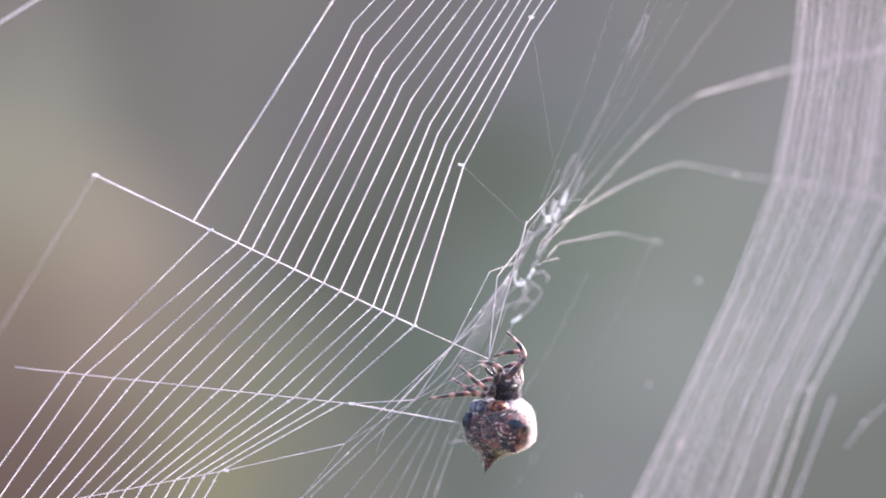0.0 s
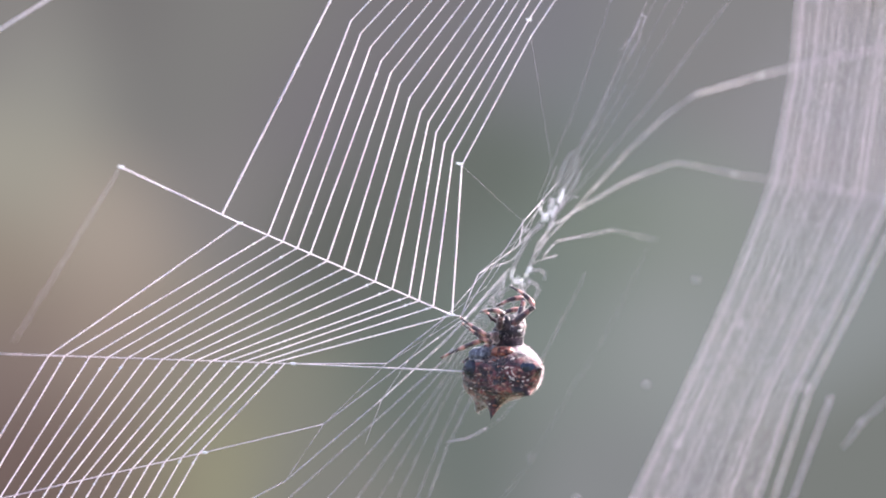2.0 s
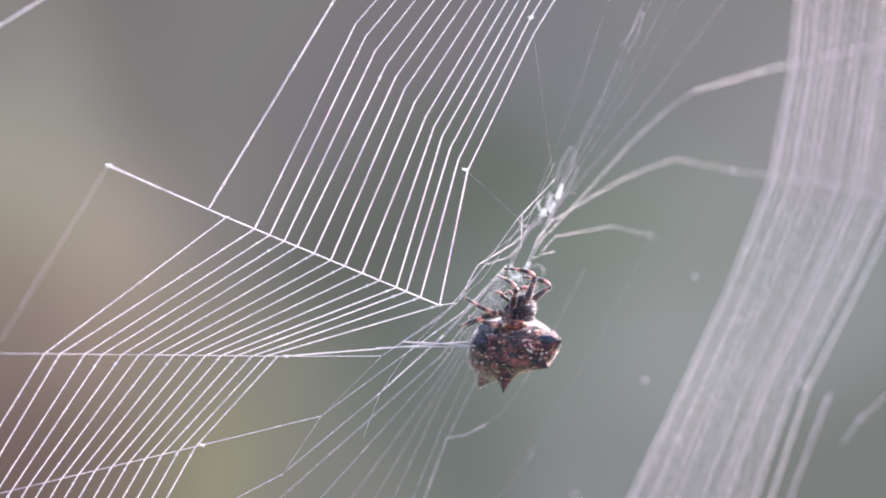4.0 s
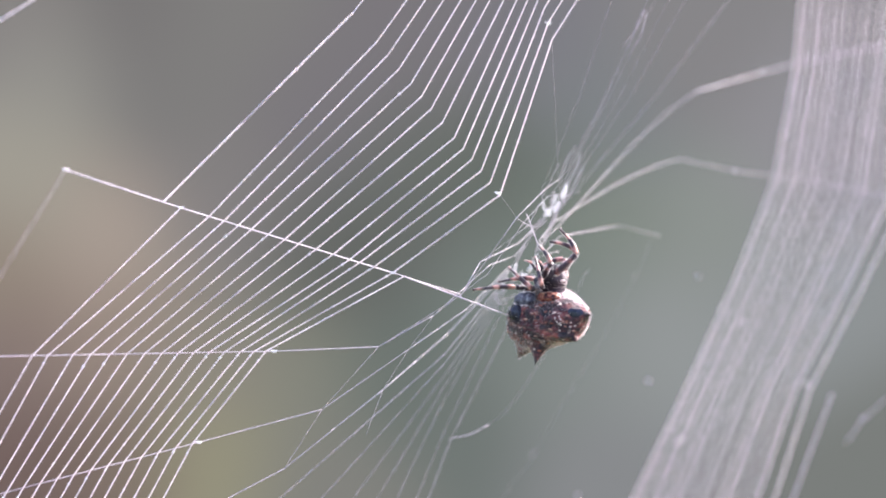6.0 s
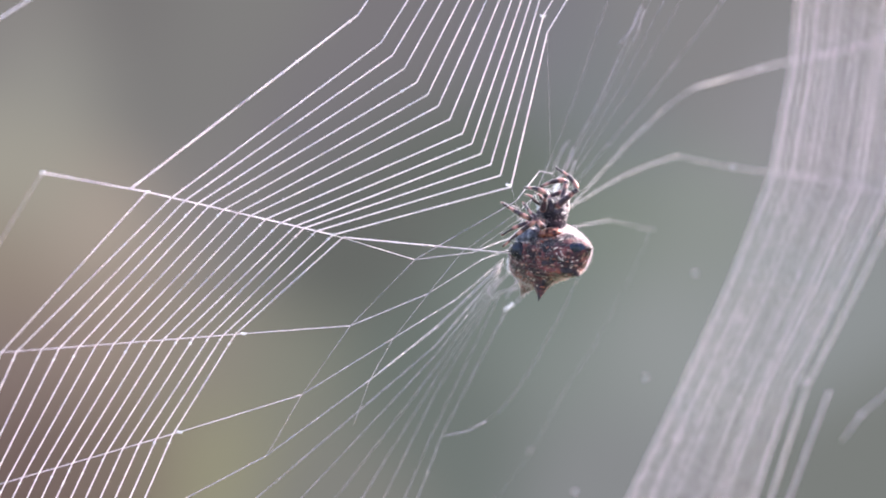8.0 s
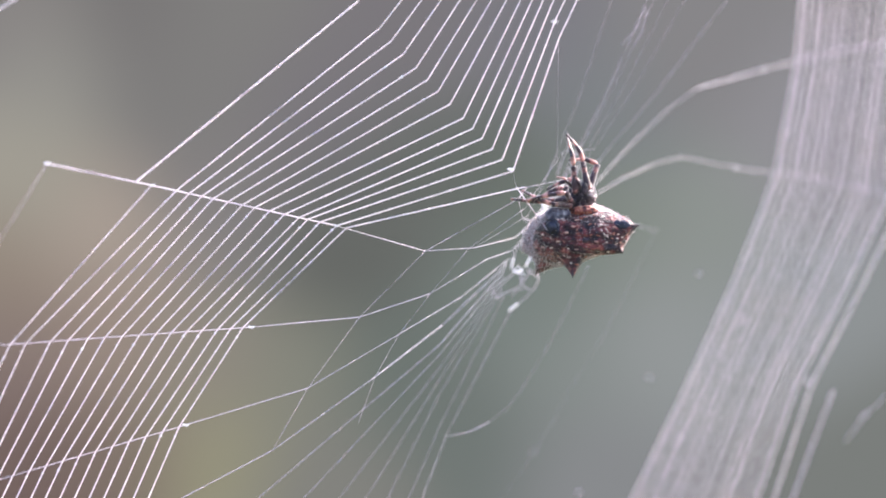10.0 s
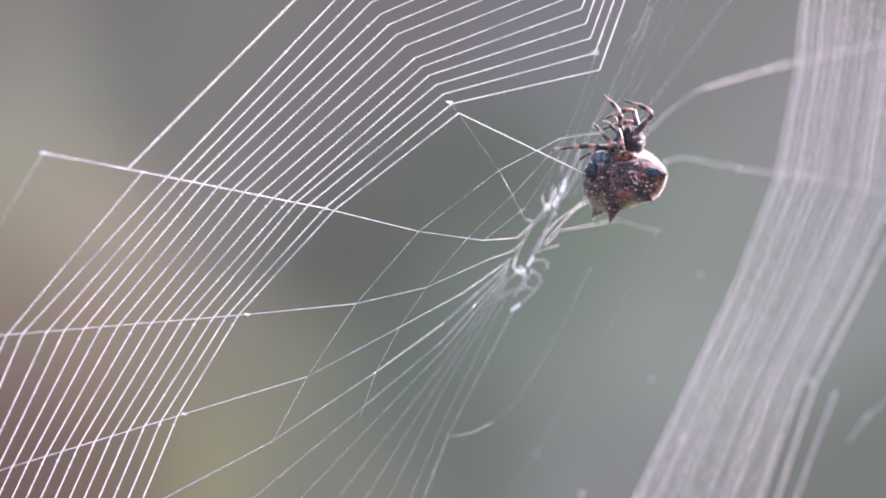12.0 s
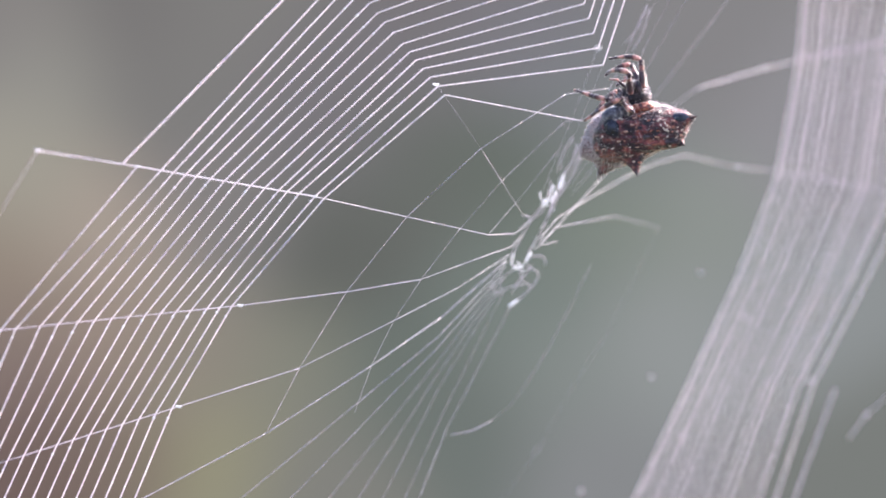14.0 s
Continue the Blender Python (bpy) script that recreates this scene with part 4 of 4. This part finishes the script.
def spider():
    shell_m, horn, spine_m, leg_m, shin_m, orange, hair_m, blue, fleck_m, grey = spider_materials()
    root = tagged(new("spider"), "small spiny orb-weaver, mottled rust-brown, with banded legs, in its web", "spider")
    seg, rings = 220, 150
    verts = []
    for j in range(rings + 1):
        b = math.pi * j / rings
        for i in range(seg):
            a = 2 * math.pi * i / seg
            verts.append(shell(Vector((math.sin(b) * math.cos(a), math.sin(b) * math.sin(a), math.cos(b)))) * U)
    faces = [(j * seg + i, (j + 1) * seg + i, (j + 1) * seg + (i + 1) % seg, j * seg + (i + 1) % seg) for j in range(rings) for i in range(seg)]
    part("abdomen", verts, faces, shell_m, root, "mottled rust-brown hard abdomen with pale back")
    for (v, _), start, thick in zip(HORNS, (0.68, 0.8, 0.55, 0.62, 0.8), (18, 9, 15, 15, 11)):
        b = MID + (v - MID) * start
        n = 14
        path = [(v - b) * (i / n) * 1.03 * U for i in range(n + 1)]
        rad = [max(thick * (1 - i / n) ** 1.1, 0.6) * U for i in range(n + 1)]
        ob = part("spine", *tube(path, rad, 14), spine_m, root, "dark pointed spine")
        ob.location = b * U
    # the spinnerets: a polished knob in a raised ring
    knob = part("spinneret", *ball(15, 13, 15, 0, 0, 0, 28, 18, lambda d: 1 + 0.05 * noise.noise(d * 5)), blue, root, "dark round spinneret mound")
    knob.matrix_basis = Matrix.Translation(Vector((-41, -35, 36)) * U) @ pose(0, 0, 0, 0, 0, -32)
    for wide, y, r in ((14.5, -3.5, 2.4), (7.5, -11.3, 1.5)):
        path = [Vector((math.cos(a) * wide, y, math.sin(a) * wide)) * U for a in [2 * math.pi * i / 20 for i in range(21)]]
        part("ring", *tube(path, [r * U] * 21, 6), blue, knob)
    # polished spot at the root of the side spine, smaller dark dimples on the belly
    mid = towards(74, 35)
    patch("dark_spot", mid, 0.12, 0.13, 1.4, blue, root, "blue-black spot")
    for x, z, wide, tall in ((25, 38, .15, .13), (16, 12, .08, .1), (8, 30, .06, .06), (58, -2, .11, .11), (36, 16, .06, .07), (-4, 16, .05, .05), (2, -22, .09, .1)):
        patch("dimple", towards(x, z), wide, tall, 0.4, horn, root, "dark dimple")
    rng = random.Random(3)
    # pale flecks in broken rows across the belly, and two arcs of them under the spot
    spots = []
    for k in range(10):
        z = 56 - 11.5 * k
        x = -88
        while x < 84:
            x += rng.uniform(5, 14)
            spots.append((x + rng.uniform(-2, 2), z + 5 * math.sin(0.035 * x + 0.7 * k) + 0.06 * x + rng.uniform(-2.4, 2.4), rng.uniform(-0.5, 0.5), rng.uniform(4, 10), rng.uniform(0.9, 2.1)))
    for wide in (17, 24):
        for i in range(9):
            w = math.pi * (1.1 + 0.8 * i / 8)
            spots.append((72 + wide * 1.15 * math.cos(w), 36 + wide * math.sin(w), w - 1.5 * math.pi, 5.0, 1.5))
    fv, ff = [], []
    for x, z, turn, ln, rr in spots:
        d = towards(x, z)
        p0 = shell(d)
        if math.hypot(p0.x - x, p0.z - z) > 4 or (p0 - Vector((-42, -42, 36))).length < 20 or (p0 - shell(mid)).length < 15:
            continue
        if ln != 5.0 and rng.random() < 0.22 + 0.3 * (noise.noise(p0 * 0.04) < -0.1):
            continue
        t_ = (shell(towards(x + 2 * math.cos(turn), z + 2 * math.sin(turn))) - p0).normalized()
        v_, f_ = tube([p0 - t_ * ln * .5, p0 - t_ * ln * .2, p0 + t_ * ln * .25, p0 + t_ * ln * .5], [rr * .5, rr, rr * .9, rr * .4], 5)
        ff += [tuple(i + len(fv) for i in f) for f in f_]
        fv += [v * U for v in v_]
    tagged(part("fleck", fv, ff, fleck_m, root, "pale raised flecks in rows"), kind="stuff")
    part("mound", *ball(23, 18, 14, -33, -14, 57, 30, 18, lambda d: 1 + 0.12 * noise.noise(d * 3) + 0.06 * noise.noise(d * 8)), grey, root, "blue-grey downy mound")
    part("collar", *ball(24, 15, 10, 13, -10, 60, 40, 24, lambda d: 1 + 0.2 * noise.noise(d * 3) + 0.12 * noise.noise(d * 8)), orange, root, "orange and yellow waist")

    def on_shell(rng):
        z, a = rng.uniform(-1, 1), rng.uniform(0, 2 * math.pi)
        q = math.sqrt(1 - z * z)
        d = Vector((q * math.cos(a), q * math.sin(a), z))
        if d.y < -0.3 and rng.random() < 0.93:
            return None
        return shell(d), Vector((d.x / SIZE.x, d.y / SIZE.y, d.z / SIZE.z))
    tagged(part("hair", *hairs(9000, on_shell, random.Random(5), 2.5, 8.0, 0.55), hair_m, root, "short pale hairs", False), kind="stuff")
    head = part("head", *ball(26, 23, 24, 0, 0, 0, 36, 24, lambda d: 1 + 0.1 * noise.noise(d * 3) + 0.06 * noise.noise(d * 7) - 0.12 * math.exp(-((d.z - 0.2) / 0.2) ** 2)), horn, root, "dark downy head")
    part("thorax", *ball(30, 22, 28, -11, 3, -17, 40, 26, lambda d: 1 + 0.12 * noise.noise(d * 3) + 0.08 * noise.noise(d * 7)), horn, head, "dark downy thorax")

    def on_head(rng):
        d = Vector([rng.gauss(0, 1) for _ in range(3)]).normalized()
        return Vector((d.x * 26, d.y * 22, d.z * 24)), d
    tagged(part("hair", *hairs(300, on_head, random.Random(8), 2.0, 5.5), hair_m, head, "short pale hairs", False), kind="stuff")
    for x, z in ((-6, 26), (8, 27), (-13, 20), (15, 21)):
        part("eye", *ball(3, 3, 3, x, -15, z - 6, 12, 8), horn, head)
    for x in (-6, 8):
        part("jaw", *ball(7, 8, 13, x, -18, 12, 16, 12), horn, head)
    for x, y, z, wide in ((23, -6, -4, 5), (17, -13, 7, 4)):
        part("mark", *ball(wide, 6, 2.6, x, y, z, 16, 10), hair_m, head, "pale mark")
    # two feelers before the jaws
    for x, lean in ((-12, -14), (2, -8)):
        path = [Vector((x, -20, 14)), Vector((x + lean * .5, -27, 24)), Vector((x + lean, -27, 33)), Vector((x + lean * 2, -24, 36))]
        part("feeler", *tube([p * U for p in path], [2.6 * U, 3.0 * U, 2.4 * U, 1.5 * U], 8), shin_m, head, "short banded feeler")
    MOVES.append((head, [(t, Matrix.Translation(head_place(t) * U)) for t in STEPS]))
    MOVES.append((root, [(t, Matrix.Translation(spot(*BODY(t), 0.0)) @ spin(t)) for t in STEPS]))
    for key, (feet, hip, (la, lb), (off, bend)) in LEGS.items():
        foot = FEET[key]
        upper = part("leg", *bone(la, 5.6, 4.2, 0.9), leg_m, root, "dark leg with orange bands")
        def on_shin(rng):
            w, f = rng.uniform(0, 2 * math.pi), rng.uniform(0.05, 1.0)
            r, x = 4.0 - 2.4 * f, 5.0 * math.sin(math.pi * f ** 0.8)
            return Vector((x + math.cos(w) * r, math.sin(w) * r, lb * f)), Vector((math.cos(w), math.sin(w), 0.6))
        bv, bf = bone(lb, 4.0, 1.7, 0.3, 5.0)
        hv, hf = hairs(150, on_shin, random.Random(ord(key) + 50), 1.8, 4.0, 0.32)
        lower = part("shin", [*bv, *hv], bf + [tuple(i + len(bv) for i in f) for f in hf], shin_m, upper)
        lower.data.materials.append(hair_m)
        for f in lower.data.polygons[len(bf):]:
            f.material_index = 1

        def on_leg(rng):
            w = rng.uniform(0, 2 * math.pi)
            return Vector((math.cos(w) * 4.4, math.sin(w) * 4.4, la * rng.uniform(0.05, 1.0))), Vector((math.cos(w), math.sin(w), 0.5))
        tagged(part("hair", *hairs(150, on_leg, random.Random(ord(key)), 2.0, 4.5, 0.35), hair_m, upper, "short pale hairs", False), kind="stuff")
        rows_a, rows_b = [], []
        for t in STEPS:
            m = spin(t)
            h = m @ (head_place(t) + Vector(hip) - Vector((0, 0, 104)))
            f = foot(t)
            v = Vector((f[0], -12 + off, f[1])) - h
            reach = max(min(v.length, (la + lb) * 0.985), abs(la - lb) + 8)
            v = v.normalized()
            c = (la * la + reach * reach - lb * lb) / (2 * la * reach)
            pole = Vector(bend)
            pole = (pole - v * pole.dot(v)).normalized()
            knee = h + v * (la * c) + pole * (la * math.sqrt(max(0, 1 - c * c)))
            ma, mb = facing(h, knee, pole), facing(knee, h + v * reach, pole)
            ma.translation, mb.translation = ma.translation * U, mb.translation * U
            rows_a.append((t, m.inverted() @ ma))
            rows_b.append((t, ma.inverted() @ mb))
        MOVES.append((upper, rows_a))
        MOVES.append((lower, rows_b))


def motions():
    for ob, rows in MOVES:
        walk(ob, rows)


backdrop()
ground()
spiral()
joints()
spokes()
scaffold()
far_side()
decoration()
spider()
motions()
